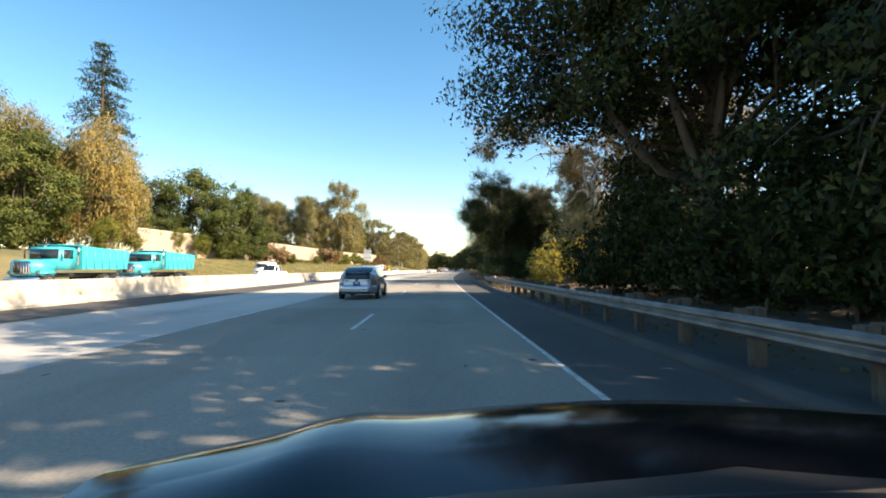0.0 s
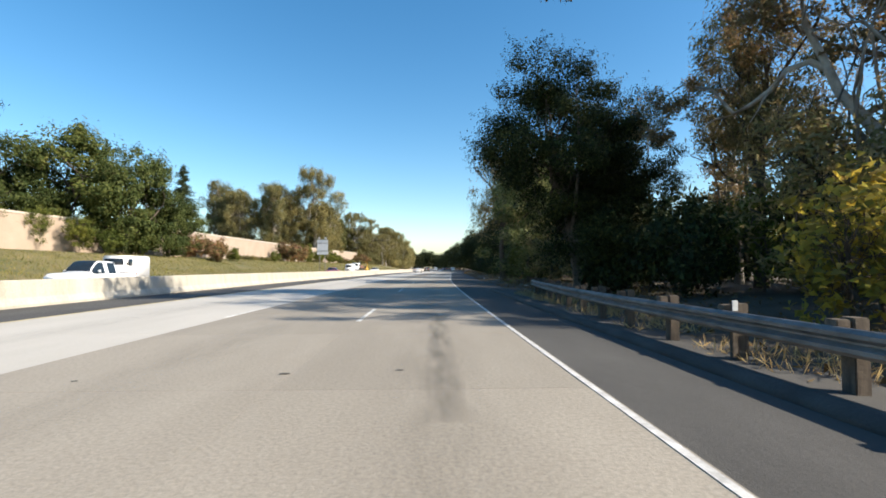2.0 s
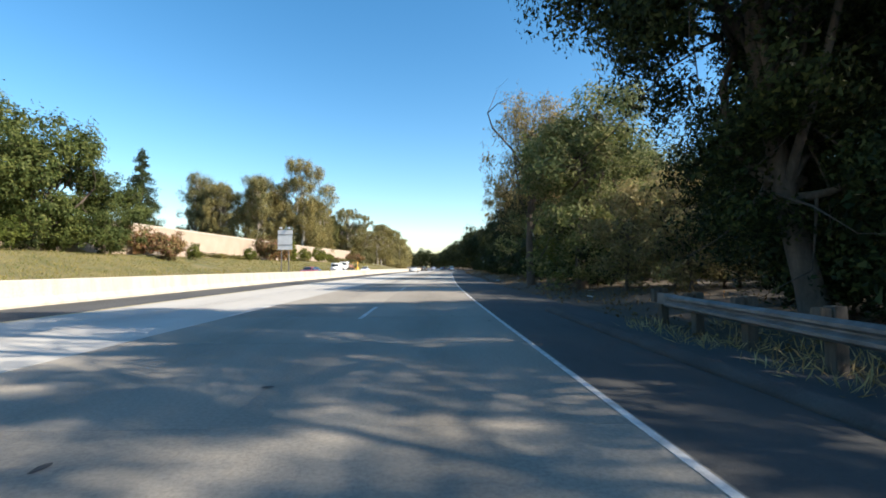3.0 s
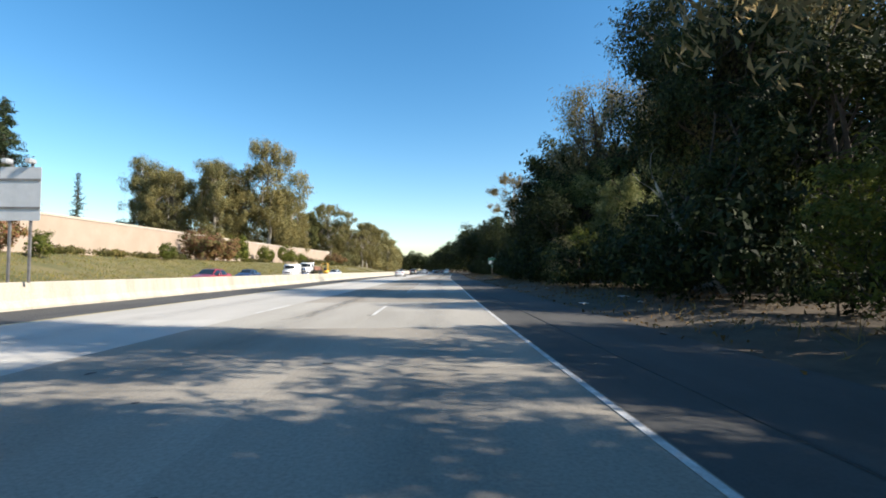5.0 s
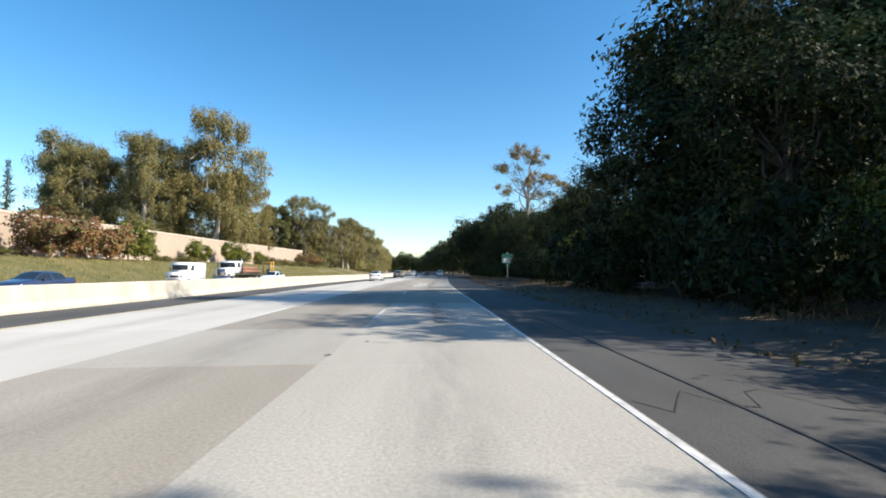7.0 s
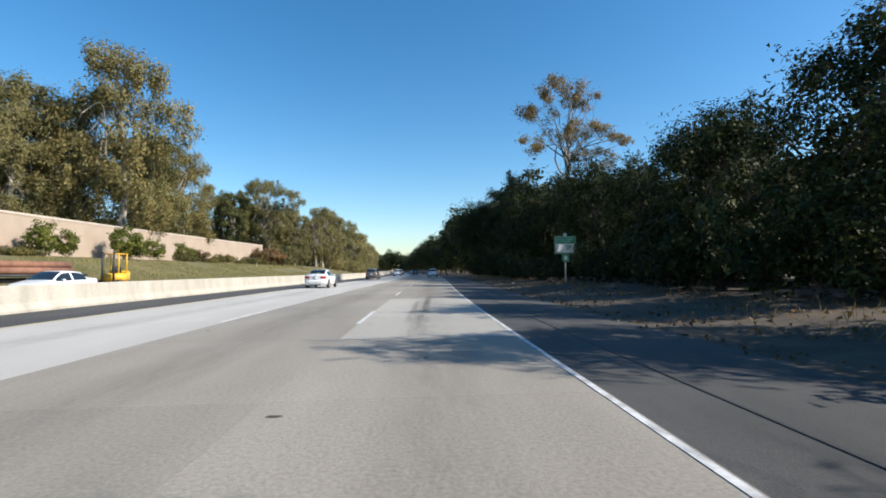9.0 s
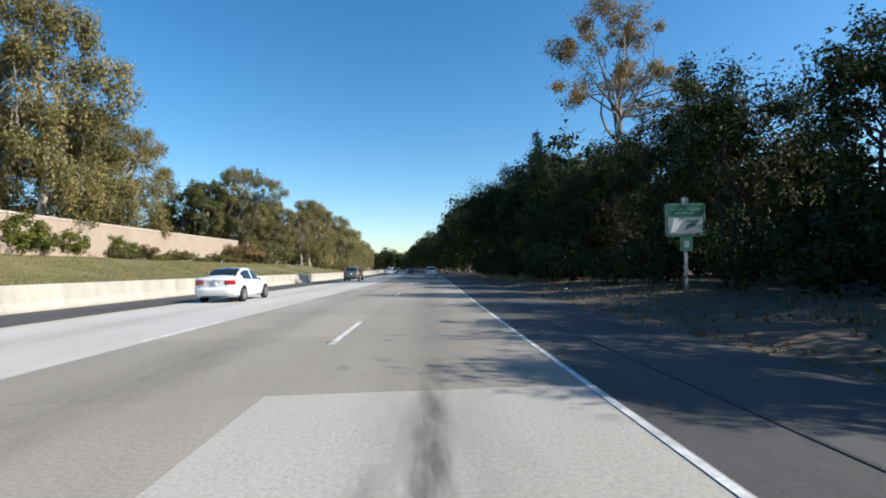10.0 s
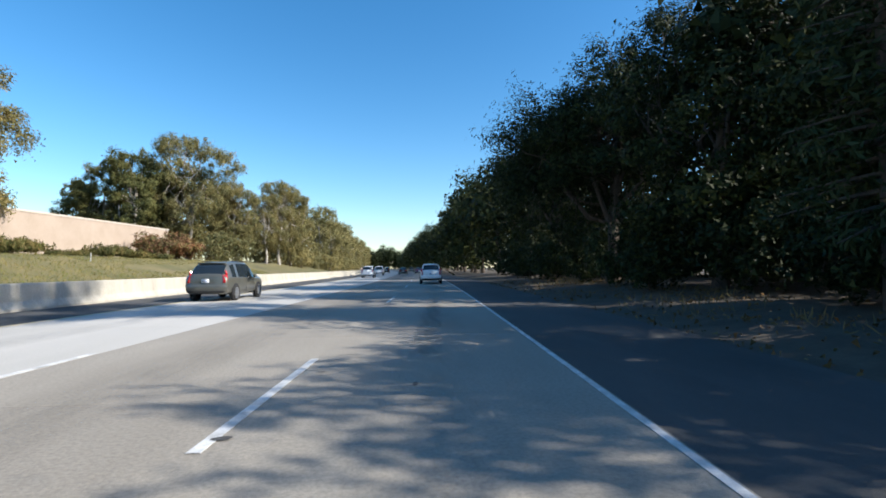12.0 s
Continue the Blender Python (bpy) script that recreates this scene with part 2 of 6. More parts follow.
def box_bm(sx, sy, sz, at=(0, 0, 0), bevel=0.0, bm=None, turn=None):
    own = bm if bm else bmesh.new()
    m = Matrix.Translation(at) @ (turn if turn else Matrix()) @ Matrix.Diagonal((sx, sy, sz, 1))
    got = bmesh.ops.create_cube(own, size=1.0, matrix=m)
    if bevel:
        edges = list({e for v in got["verts"] for e in v.link_edges})
        bmesh.ops.bevel(own, geom=edges, offset=bevel, segments=2, affect="EDGES")
    return own


# ---- ground ----
def ground_height(u, y):
    if u < -31:
        z = np.interp(-u, [31, 36, 43, 60, 120, 2500], [-0.05, 1.1, 3.1, 4.2, 5.0, 6.0])
    elif u > 6.5:
        z = np.interp(u, [6.5, 9, 12, 30, 2500], [-0.03, 0.12, 0.35, 0.6, 1.0])
    else:
        z = -0.09
    return float(z) + (0.16 * noise.noise((u * 0.35, y * 0.35, 0)) if abs(u) < 60 and (u < -32 or u > 7) else 0)


us = [-2600, -900, -300, -120, -80] + list(np.arange(-62, -30, 1.6)) + [-30.2, -20, -14, -5, 3, 4.2] + list(np.arange(5.2, 15, 0.9)) + [18, 25, 40, 80, 200, 700, 2600]
gy = [-380, -200, -100] + list(np.arange(-60, 330, 1.8)) + list(np.arange(332, 640, 12)) + [800, 1200, 2000, 2990]
gv = [on_road(u, y, ground_height(u, y)) for y in gy for u in us]
nu = len(us)
gf = [(i * nu + j, i * nu + j + 1, (i + 1) * nu + j + 1, (i + 1) * nu + j) for i in range(len(gy) - 1) for j in range(nu - 1)]
ground = tagged(mesh_object("ground", gv, gf, M_DIRT, None, True), "dry brown earth verge with fallen leaves", "ground", kind="structure")

near_ys = list(np.arange(-60, 640, 4.0)) + [800, 1200, 2000]
M_SLOPE = rough_mat("dry_grass_soil", (0.078, 0.084, 0.026), (0.205, 0.165, 0.072), 0.16, 3.0, 0.95, 0.8, 0.45)
road = tagged(strip("road", [(-10.8, -0.05), (1.855, -0.05)], near_ys, M_ASPHALT), "three-lane concrete freeway carriageway with white lane lines", "road", kind="structure")
shoulder = tagged(strip("road_shoulder", [(1.855, -0.006), (4.3, -0.03), (5.3, -0.06)], near_ys, M_ASPHALT), "dark asphalt hard shoulder of the freeway", "road", kind="structure")
tagged(strip("median_shoulder", [(-14.6, -0.01), (-10.8, -0.006)], near_ys, M_ASPHALT), "dark asphalt inner shoulder beside the median barrier", "road", kind="structure")
tagged(strip("opposite_road", [(-30.5, -0.02), (-14.6, -0.02)], near_ys, M_PALE), "pale concrete carriageway for oncoming traffic", "road", kind="structure")
barrier = tagged(strip("median_barrier", [(-14.2, -0.02), (-14.2, 0.08), (-14.38, 0.33), (-14.46, 0.92), (-14.50, 0.95), (-14.70, 0.95), (-14.74, 0.92), (-14.82, 0.33), (-15.0, 0.08), (-15.0, -0.02)], list(np.arange(-60, 640, 3.0)), M_BARRIER, None, True), "pale cast concrete median barrier, weathered", "barrier", kind="structure")


# sound wall on the slope, with a cap
WALL = [(58, -56.5, 3.6, 8.6), (91, -52.5, 3.4, 8.3), (122, -45.5, 3.2, 8.0), (150, -44.6, 3.2, 8.1), (230, -44.2, 2.8, 8.9), (304, -42.3, 2.4, 9.9)]


def wall_at(y):
    c = list(zip(*WALL))
    return tuple(float(np.interp(y, c[0], c[k])) for k in (1, 2, 3))


def sweep_wall(name, y0, y1, x0, x1, low, high, mat, parent=None):
    v, f = [], []
    ys = list(np.arange(y0, y1, 3.0)) + [y1]
    for y in ys:
        x, zb, zt = wall_at(y)
        a, b = low(zb, zt), high(zb, zt)
        v += [(x + x0, y, a), (x + x1, y, a), (x + x1, y, b), (x + x0, y, b)]
    for i in range(len(ys) - 1):
        for j in range(4):
            a, b = i * 4 + j, i * 4 + (j + 1) % 4
            f.append((a, b, b + 4, a + 4))
    f += [(3, 2, 1, 0), tuple(len(v) - 4 + j for j in range(4))]
    return mesh_object(name, v, f, mat, parent)


wall = tagged(sweep_wall("sound_wall", 84, 304, -0.15, 0.15, lambda b, t: b - 1.2, lambda b, t: t, M_WALL), "long tan masonry sound wall above the slope", "wall", kind="structure")
sweep_wall("wall_cap", 84, 304.1, -0.22, 0.24, lambda b, t: t + 0.003, lambda b, t: t + 0.28, M_CAP, wall)


su = list(np.arange(-53.6, -31.0, 0.9))
sys_ = list(np.arange(-60, 310, 2.0)) + list(np.arange(312, 640, 8.0))
sv = [on_road(u, y, ground_height(u, y) + 0.045) for y in sys_ for u in su]
sf = [(i * len(su) + j, i * len(su) + j + 1, (i + 1) * len(su) + j + 1, (i + 1) * len(su) + j) for i in range(len(sys_) - 1) for j in range(len(su) - 1)]
tagged(mesh_object("grass_slope", sv, sf, M_SLOPE, None, True), "sunlit slope of green and straw-dry grass", "slope", kind="structure")


# ---- plants ----
def leaf_mesh(name, pts, length, width, rng, mat, droop=0.0, out=None, face=None):
    """Many small leaf-shaped faces at pts; they lie along out, or turn their faces towards face."""
    n = len(pts)
    a = rng.normal(size=(n, 3))
    a[:, 2] -= droop * 2
    if out is not None:
        a += out * 0.8
    side = rng.normal(size=(n, 3))
    if face is not None:
        side = side * 0.42 + face
        side /= np.linalg.norm(side, axis=1)[:, None] + 1e-9
        a -= side * np.sum(a * side, axis=1)[:, None]
    a /= np.linalg.norm(a, axis=1)[:, None] + 1e-9
    b = np.cross(a, side)
    b /= np.linalg.norm(b, axis=1)[:, None] + 1e-9
    s = rng.uniform(0.6, 1.4, n)[:, None]
    la, wb = a * length * s, b * width * s * 0.5
    k = 3
    v = np.empty((n, k, 3))
    v[:, 0], v[:, 1], v[:, 2] = pts - wb * 0.75, pts + la * 0.55 + wb * 1.25, pts + la
    me = bpy.data.meshes.new(name)
    me.vertices.add(n * k)
    me.vertices.foreach_set("co", v.reshape(-1))
    me.loops.add(n * k)
    me.loops.foreach_set("vertex_index", np.arange(n * k, dtype=np.int32))
    me.polygons.add(n)
    me.polygons.foreach_set("loop_start", np.arange(0, n * k, k, dtype=np.int32))
    me.materials.append(mat)
    me.update(calc_edges=True)
    return new(name, me)


def tube(bm, pts, radii, sides=7):
    rings = []
    for i, p in enumerate(pts):
        d = (pts[min(i + 1, len(pts) - 1)] - pts[max(i - 1, 0)]).normalized()
        x = d.orthogonal().normalized()
        y = d.cross(x)
        rings.append([bm.verts.new(p + (x * math.cos(a) + y * math.sin(a)) * radii[i]) for a in [2 * math.pi * k / sides for k in range(sides)]])
    for r, s in zip(rings, rings[1:]):
        best = min(range(sides), key=lambda k: (s[k].co - r[0].co).length)
        for k in range(sides):
            bm.faces.new((r[k], r[(k + 1) % sides], s[(k + 1 + best) % sides], s[(k + best) % sides]))
    return bm


def bent(rng, a, b, n=6, wobble=0.08, sag=0.0):
    a, b = Vector(a), Vector(b)
    size, out = (b - a).length, []
    waves = [Vector(rng.normal(size=3)) * size * wobble * f for f in (1.0, 0.55, 0.35)]
    for i in range(n + 1):
        t = i / n
        w = math.sin(math.pi * t)
        out.append(a.lerp(b, t) + sum((v * math.sin((k + 1) * math.pi * t) for k, v in enumerate(waves)), Vector()) + Vector((0, 0, sag * w * size)))
    return out


def clumps_in(rng, n, centre_, radii, shell=0.45):
    d = rng.normal(size=(n, 3))
    d /= np.linalg.norm(d, axis=1)[:, None]
    r = rng.uniform(shell, 1.0, n)[:, None]
    return np.array(centre_) + d * r * np.array(radii)


def tree(name, seed, mats, trunk, lobes, clump, leaves, leaf, label, category="tree", droop=0.0, limbs=14, group="", spray=0.18, bole=0.3):
    """trunk: (height, radius, lean); lobes: [(centre, radii, share)]; clump: (number, radius); leaf: (length, width)."""
    rng = np.random.default_rng(seed)
    bark, foliage = mats
    root = new(name)
    root.empty_display_size = 0.3
    bm = bmesh.new()
    th, tr, lean = trunk
    stem = bent(rng, (0, 0, -0.3), (lean[0], lean[1], th), 7, 0.02)
    tube(bm, stem, [tr * (1.35 if i == 0 else 1 - 0.62 * i / 7 if i < 7 else 0.1) for i in range(8)], 10)
    cl = []
    total = sum(s for _, _, s in lobes)
    for c, r, s in lobes:
        cl.append(clumps_in(rng, max(3, int(clump[0] * s / total)), c, r))
    cl = np.concatenate(cl)
    cl[:, 2] = np.maximum(cl[:, 2], 0.35)
    near = [c for c in cl[rng.permutation(len(cl))] if math.hypot(c[0], c[1]) < 10.5]
    for c in near[:limbs]:
        low = bole + (0.95 - bole) * rng.random()
        k = min(6, int(low * 7))
        start = stem[k].lerp(stem[k + 1], low * 7 - k if low * 7 - k < 1 else 0)
        rr = tr * (1 - 0.62 * low) * 0.55
        path = bent(rng, start, c, 6, 0.09, 0.05)
        tube(bm, path, [max(0.015, rr * (1 - 0.85 * i / 6)) for i in range(7)], 6)
        for _ in range(2):
            q = path[int(rng.integers(2, 6))]
            e = q + Vector(rng.normal(size=3)) * clump[1] * 1.3
            tube(bm, bent(rng, q, e, 3, 0.1), [max(0.012, rr * 0.3), rr * 0.2, 0.012, 0.008], 4)
    if category == "shrub":
        tagged(part("branch_mass", bm, bark, root, smooth=True), kind="stuff")
    else:
        part("trunk", bm, bark, root, smooth=True)
    n = len(cl)
    which = rng.integers(0, n, leaves)
    d = rng.normal(size=(leaves, 3))
    d /= np.linalg.norm(d, axis=1)[:, None]
    size = clump[1] * rng.uniform(0.6, 1.35, n)
    r = (rng.uniform(0.15, 1.0, leaves) ** 0.5) * size[which]
    pts = cl[which] + d * r[:, None] * np.array((1, 1, 0.75))
    if spray:
        # thin leafy shoots that stand out of each clump
        ways = rng.normal(size=(n, 4, 3)) + (cl - cl.mean(axis=0))[:, None] * 0.25 + np.array((0, 0, 0.35 - droop))
        ways /= np.linalg.norm(ways, axis=2)[:, :, None]
        k = int(leaves * spray)
        along = rng.uniform(0.3, 1.0, k)[:, None] * (size[which[:k]] * 1.45)[:, None]
        d[:k] = ways[which[:k], rng.integers(0, 4, k)]
        pts[:k] = cl[which[:k]] + d[:k] * along + rng.normal(size=(k, 3)) * 0.08 * clump[1]
    if droop:
        pts[:, 2] -= droop * clump[1] * rng.uniform(0, 1.6, leaves) ** 2
    pts[:, 2] = np.maximum(pts[:, 2], 0.05)
    spread = cl - cl.mean(axis=0)
    spread /= np.linalg.norm(spread, axis=1)[:, None] + 1e-9
    crown = leaf_mesh("crown", pts, leaf[0], leaf[1], rng, foliage, droop, None, d * 0.9 + spread[which] * 0.45 + np.array((0, 0, 0.15)))
    crown.parent = root
    return tagged(root, label, category, group)


def stand(ob, u, y, turn=0.0, scale=1.0, tall=1.0, sink=0.0):
    p = on_road(u, y, ground_height(u, y) - sink)
    ob.matrix_basis = Matrix.Translation(p) @ Matrix.Rotation(turn, 4, "Z") @ Matrix.Diagonal((scale, scale, scale * tall, 1))
    return ob


def another(ob, u, y, turn=0.0, scale=1.0, tall=1.0, sink=0.0):
    p = on_road(u, y, ground_height(u, y) - sink)
    m = Matrix.Translation(p) @ Matrix.Rotation(turn, 4, "Z")
    c = copy_thing(ob, m)
    c.matrix_basis = m @ Matrix.Diagonal((scale, scale, scale * tall, 1))
    return c

ROADSIDE = "trees along the verge"
# big dark oak over the shoulder
oak_lobes = [((0, 0, 8.5), (4.8, 4.8, 4.6), 4), ((-3.5, 1.2, 7.6), (2.9, 3, 3.8), 2.8), ((2, -1.5, 12), (3.2, 3.2, 2.8), 1.4), ((1, 2, 3.2), (3.8, 3.8, 2.4), 1.5)]
oak = tree("oak_tree", 11, (M_BARK, L_SHADED), (9.5, 0.34, (0.6, 0.3)), oak_lobes, (210, 1.15), 82000, (0.165, 0.105), "dense dark green oak tree shading the verge", limbs=44, group=ROADSIDE)
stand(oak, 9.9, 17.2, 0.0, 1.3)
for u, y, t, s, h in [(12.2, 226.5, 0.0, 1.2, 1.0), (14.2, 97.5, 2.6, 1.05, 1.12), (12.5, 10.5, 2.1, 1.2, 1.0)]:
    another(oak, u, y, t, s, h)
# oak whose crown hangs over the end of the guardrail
oak_b = tree("oak_tree", 12, (M_BARK, L_OAK_SHADED), (8.4, 0.28, (-1.4, 0.3)), [((-1.3, 0, 7.6), (3.7, 3.9, 3.5), 4), ((-3.6, 0.2, 7.4), (1.5, 2.2, 1.9), 1.4), ((-1.6, 0, 10.8), (2.6, 2.6, 1.6), 1.3), ((0.6, 0.3, 2.7), (2.9, 3.2, 2.2), 2.4), ((1.4, 1.5, 5.4), (2.6, 3.0, 2.2), 1.6)], (190, 0.9), 110000, (0.125, 0.08), "bushy dark green oak tree leaning over the shoulder", limbs=40, group=ROADSIDE)
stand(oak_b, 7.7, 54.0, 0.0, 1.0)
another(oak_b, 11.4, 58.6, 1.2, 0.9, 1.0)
oak_c = tree("oak_tree", 14, (M_BARK, L_OAK_SHADED), (8.0, 0.28, (-0.4, 0.5)), [((0, 0, 6.8), (3.9, 3.9, 4.0), 4), ((0.5, 0.5, 2.6), (3.6, 3.6, 2.2), 1.8), ((-1.5, 1, 9.5), (2.4, 2.4, 2), 1)], (130, 0.95), 23000, (0.21, 0.14), "bushy dark green oak tree among others on the verge", limbs=26, group=ROADSIDE)
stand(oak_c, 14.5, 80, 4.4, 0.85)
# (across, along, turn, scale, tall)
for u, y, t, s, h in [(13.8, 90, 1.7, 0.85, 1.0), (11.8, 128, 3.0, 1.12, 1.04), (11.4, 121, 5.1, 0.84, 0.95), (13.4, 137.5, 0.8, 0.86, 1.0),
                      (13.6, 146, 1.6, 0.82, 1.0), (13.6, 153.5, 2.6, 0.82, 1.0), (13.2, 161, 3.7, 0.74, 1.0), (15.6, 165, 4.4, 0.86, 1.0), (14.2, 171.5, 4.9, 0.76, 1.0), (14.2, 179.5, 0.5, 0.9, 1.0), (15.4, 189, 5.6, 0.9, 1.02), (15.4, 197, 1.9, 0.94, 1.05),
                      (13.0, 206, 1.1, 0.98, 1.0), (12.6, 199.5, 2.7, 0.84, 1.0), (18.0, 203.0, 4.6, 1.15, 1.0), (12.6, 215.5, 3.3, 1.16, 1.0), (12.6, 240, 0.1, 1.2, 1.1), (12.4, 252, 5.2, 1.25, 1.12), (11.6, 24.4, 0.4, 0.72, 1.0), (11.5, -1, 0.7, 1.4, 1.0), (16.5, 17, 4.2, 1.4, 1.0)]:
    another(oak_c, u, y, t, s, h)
oak_far = tree("oak_tree", 15, (M_BARK, L_SHADED), (9.5, 0.34, (0.6, 0.3)), oak_lobes, (130, 1.25), 15000, (0.41, 0.275), "dense dark green oak tree set back from the verge", limbs=20, group=ROADSIDE)
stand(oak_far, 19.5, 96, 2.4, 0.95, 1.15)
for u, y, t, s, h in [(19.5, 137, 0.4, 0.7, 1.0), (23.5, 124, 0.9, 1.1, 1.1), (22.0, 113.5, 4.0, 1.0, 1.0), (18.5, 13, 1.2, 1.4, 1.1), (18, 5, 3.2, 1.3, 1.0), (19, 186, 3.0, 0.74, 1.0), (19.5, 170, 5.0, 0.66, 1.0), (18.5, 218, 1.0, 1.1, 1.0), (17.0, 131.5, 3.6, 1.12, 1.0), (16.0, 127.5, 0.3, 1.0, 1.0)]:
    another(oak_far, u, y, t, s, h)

olive = tree("bay_tree", 16, (M_BARK, L_OLIVE), (9.5, 0.3, (-0.4, 0.3)), [((0, 0, 7.4), (3.9, 3.9, 4.2), 4), ((0.5, 0.5, 2.8), (3.7, 3.7, 2.3), 1.8), ((-2.0, 0.6, 10.6), (2.6, 2.4, 2.4), 1.3), ((2.2, -0.8, 9.4), (2.4, 2.4, 2.2), 1)], (130, 1.0), 33000, (0.23, 0.13), "sunlit olive green tree with leafy sprays to the ground", limbs=30, group=ROADSIDE)
stand(olive, 8.9, 73, 2.2, 1.05, 0.88)
another(olive, 14.2, 76.5, 4.0, 0.8, 0.95)
another(olive, 13.0, 106.0, 1.0, 0.58, 1.0)
another(olive, 15.4, 124.5, 3.0, 1.0, 1.0)
another(olive, 16.0, 98.5, 5.0, 1.0, 1.05)
tan = tree("dry_shrub", 17, (M_BARK, L_TAN), (3.4, 0.07, (0, 0)), [((0, 0, 2.6), (1.7, 1.7, 1.9), 3), ((0.2, 0, 1.2), (1.7, 1.7, 1.0), 1)], (90, 0.45), 7000, (0.17, 0.07), "tall twiggy tan shrub with thin dry leaves", "shrub", limbs=60, group="dry shrubs on the verge")
stand(tan, 9.6, 68.3, 0, 1.2)
for u, y, t, s in [(11.6, 67.6, 1.0, 1.35), (11.0, 65.0, 2.2, 1.15), (13.2, 66.0, 4.0, 1.35), (15.0, 68.0, 0.4, 1.3), (9.8, 110.5, 3.0, 0.8), (13.4, 46.5, 2.0, 1.5), (14.8, 43.0, 5.0, 1.6)]:
    another(tan, u, y, t, s)

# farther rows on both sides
far_oak = tree("roadside_tree", 13, (M_BARK, L_OAK_SHADED), (9, 0.3, (0, 0)), [((0, 0, 8.5), (4.6, 4.6, 5.4), 4), ((0, 1, 3.2), (4.4, 4.4, 2.6), 1.5)], (70, 1.5), 3000, (0.75, 0.45), "dark green roadside tree farther along the freeway", limbs=4, group="far trees along the verge")
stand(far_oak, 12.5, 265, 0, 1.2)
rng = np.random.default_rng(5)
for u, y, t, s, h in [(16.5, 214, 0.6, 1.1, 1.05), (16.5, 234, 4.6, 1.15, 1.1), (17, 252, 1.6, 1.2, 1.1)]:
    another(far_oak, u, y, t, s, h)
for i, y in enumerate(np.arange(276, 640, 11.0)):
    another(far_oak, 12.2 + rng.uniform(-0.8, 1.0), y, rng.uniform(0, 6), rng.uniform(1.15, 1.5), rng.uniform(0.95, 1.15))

euc_lobes = [((-1, 0, 28), (4.6, 4.2, 2.0), 1.5), ((4.2, 0, 26), (3.2, 3.2, 1.7), 1.0), ((0.4, 1, 22.8), (6.2, 5.4, 2.2), 2.1), ((-6.0, 0, 20.6), (3.2, 3.2, 2.0), 1.0), ((7.6, 0, 21), (2.3, 2.3, 1.8), 0.6), ((10.0, 0, 18), (1.3, 1.3, 1.5), 0.3), ((3.0, 0, 16.6), (5.6, 5.4, 2.6), 1.9), ((-5, 0, 15), (4.6, 4.6, 2.6), 1.6), ((0, 0, 11), (7.2, 6.6, 2.8), 2.1), ((5.4, 0, 7.6), (3.8, 3.8, 2.8), 1.2), ((-5.4, 1, 7.0), (3.8, 3.8, 2.8), 1.2)]
euc = tree("eucalyptus", 21, (M_PALEBARK, L_EUC), (25, 0.55, (0.8, 0)), euc_lobes, (270, 1.25), 33000, (0.46, 0.25), "tall olive green eucalyptus with pale trunk behind the wall", droop=0.7, limbs=34, spray=0.08, bole=0.4, group="eucalyptus behind the sound wall")
stand(euc, -59.5, 236, 0, 1.3, 1.05)
for u, y, t, s, h in [(-75.0, 231, 5.3, 1.05, 1.05), (-60.5, 246, 4.4, 0.95, 0.9), (-86.5, 230, 0.2, 1.0, 0.95), (-68.5, 238, 1.3, 0.95, 0.95), (-60.0, 250, 5.0, 0.95, 0.95), (-57.5, 257, 1.2, 0.95, 0.92), (-101, 240, 2.2, 1.15, 1.0), (-92, 236, 4.8, 1.05, 0.98), (-96, 246, 0.9, 1.1, 0.95), (-76, 240, 2.9, 1.1, 1.0)]:
    another(euc, u, y, t, s, h)
euc_b = tree("eucalyptus", 22, (M_PALEBARK, L_EUC), (21, 0.5, (-0.6, 0)), [((-1.5, 0, 23), (4.6, 4.4, 2.0), 2), ((3.2, 0, 21.5), (3.4, 3.4, 1.8), 1.2), ((-4, 1, 16.5), (3.2, 3.2, 2.8), 1.5), ((2.5, 0, 15), (3.8, 3.8, 3.2), 1.8), ((-1.5, -1, 10), (4.6, 4.6, 3.4), 2), ((3, 1, 6.5), (4.2, 4.2, 3.4), 1.8)], (90, 1.3), 3600, (1.0, 0.42), "olive green eucalyptus with a flat-topped crown", droop=0.6, limbs=8, spray=0.08, group="eucalyptus along the far side")
stand(euc_b, -66, 334, 0, 1.1, 1.05)


def lobed(seed, n, middle, radii, size, low=-0.5):
    """Rounded lumps of foliage spread over the outside of an egg-shaped crown."""
    r = np.random.default_rng(seed)
    out = []
    while len(out) < n:
        d = r.normal(size=3)
        d /= np.linalg.norm(d)
        if d[2] < low:
            continue
        k = r.uniform(0.6, 1.0)
        q = size * r.uniform(0.75, 1.3)
        out.append((tuple(middle[i] + d[i] * k * radii[i] for i in range(3)), (q, q, q * 0.72), q * q))
    return out


euc_c = tree("eucalyptus", 25, (M_PALEBARK, L_EUCDARK), (19, 0.5, (-0.6, 0)), lobed(3, 58, (0, 0, 15.5), (8.2, 7.6, 12.0), 2.2, -0.95), (420, 1.05), 34000, (0.44, 0.27), "dense round dark green eucalyptus beyond the wall", droop=0.25, limbs=18, spray=0.05, bole=0.25, group="eucalyptus along the far side")
stand(euc_c, -68, 318, 0, 1.0)
for u, y, t, s, h in [(-77, 321, 2.4, 0.92, 0.95), (-84, 323, 4.4, 0.68, 1.0), (-63, 328, 1.1, 0.85, 0.95), (-72, 334, 3.1, 1.0, 1.0), (-60, 346, 0.4, 0.85, 1.0), (-50, 362, 2.2, 0.8, 0.9), (-86, 338, 5.0, 0.8, 0.85)]:
    another(euc_c, u, y, t, s, h)
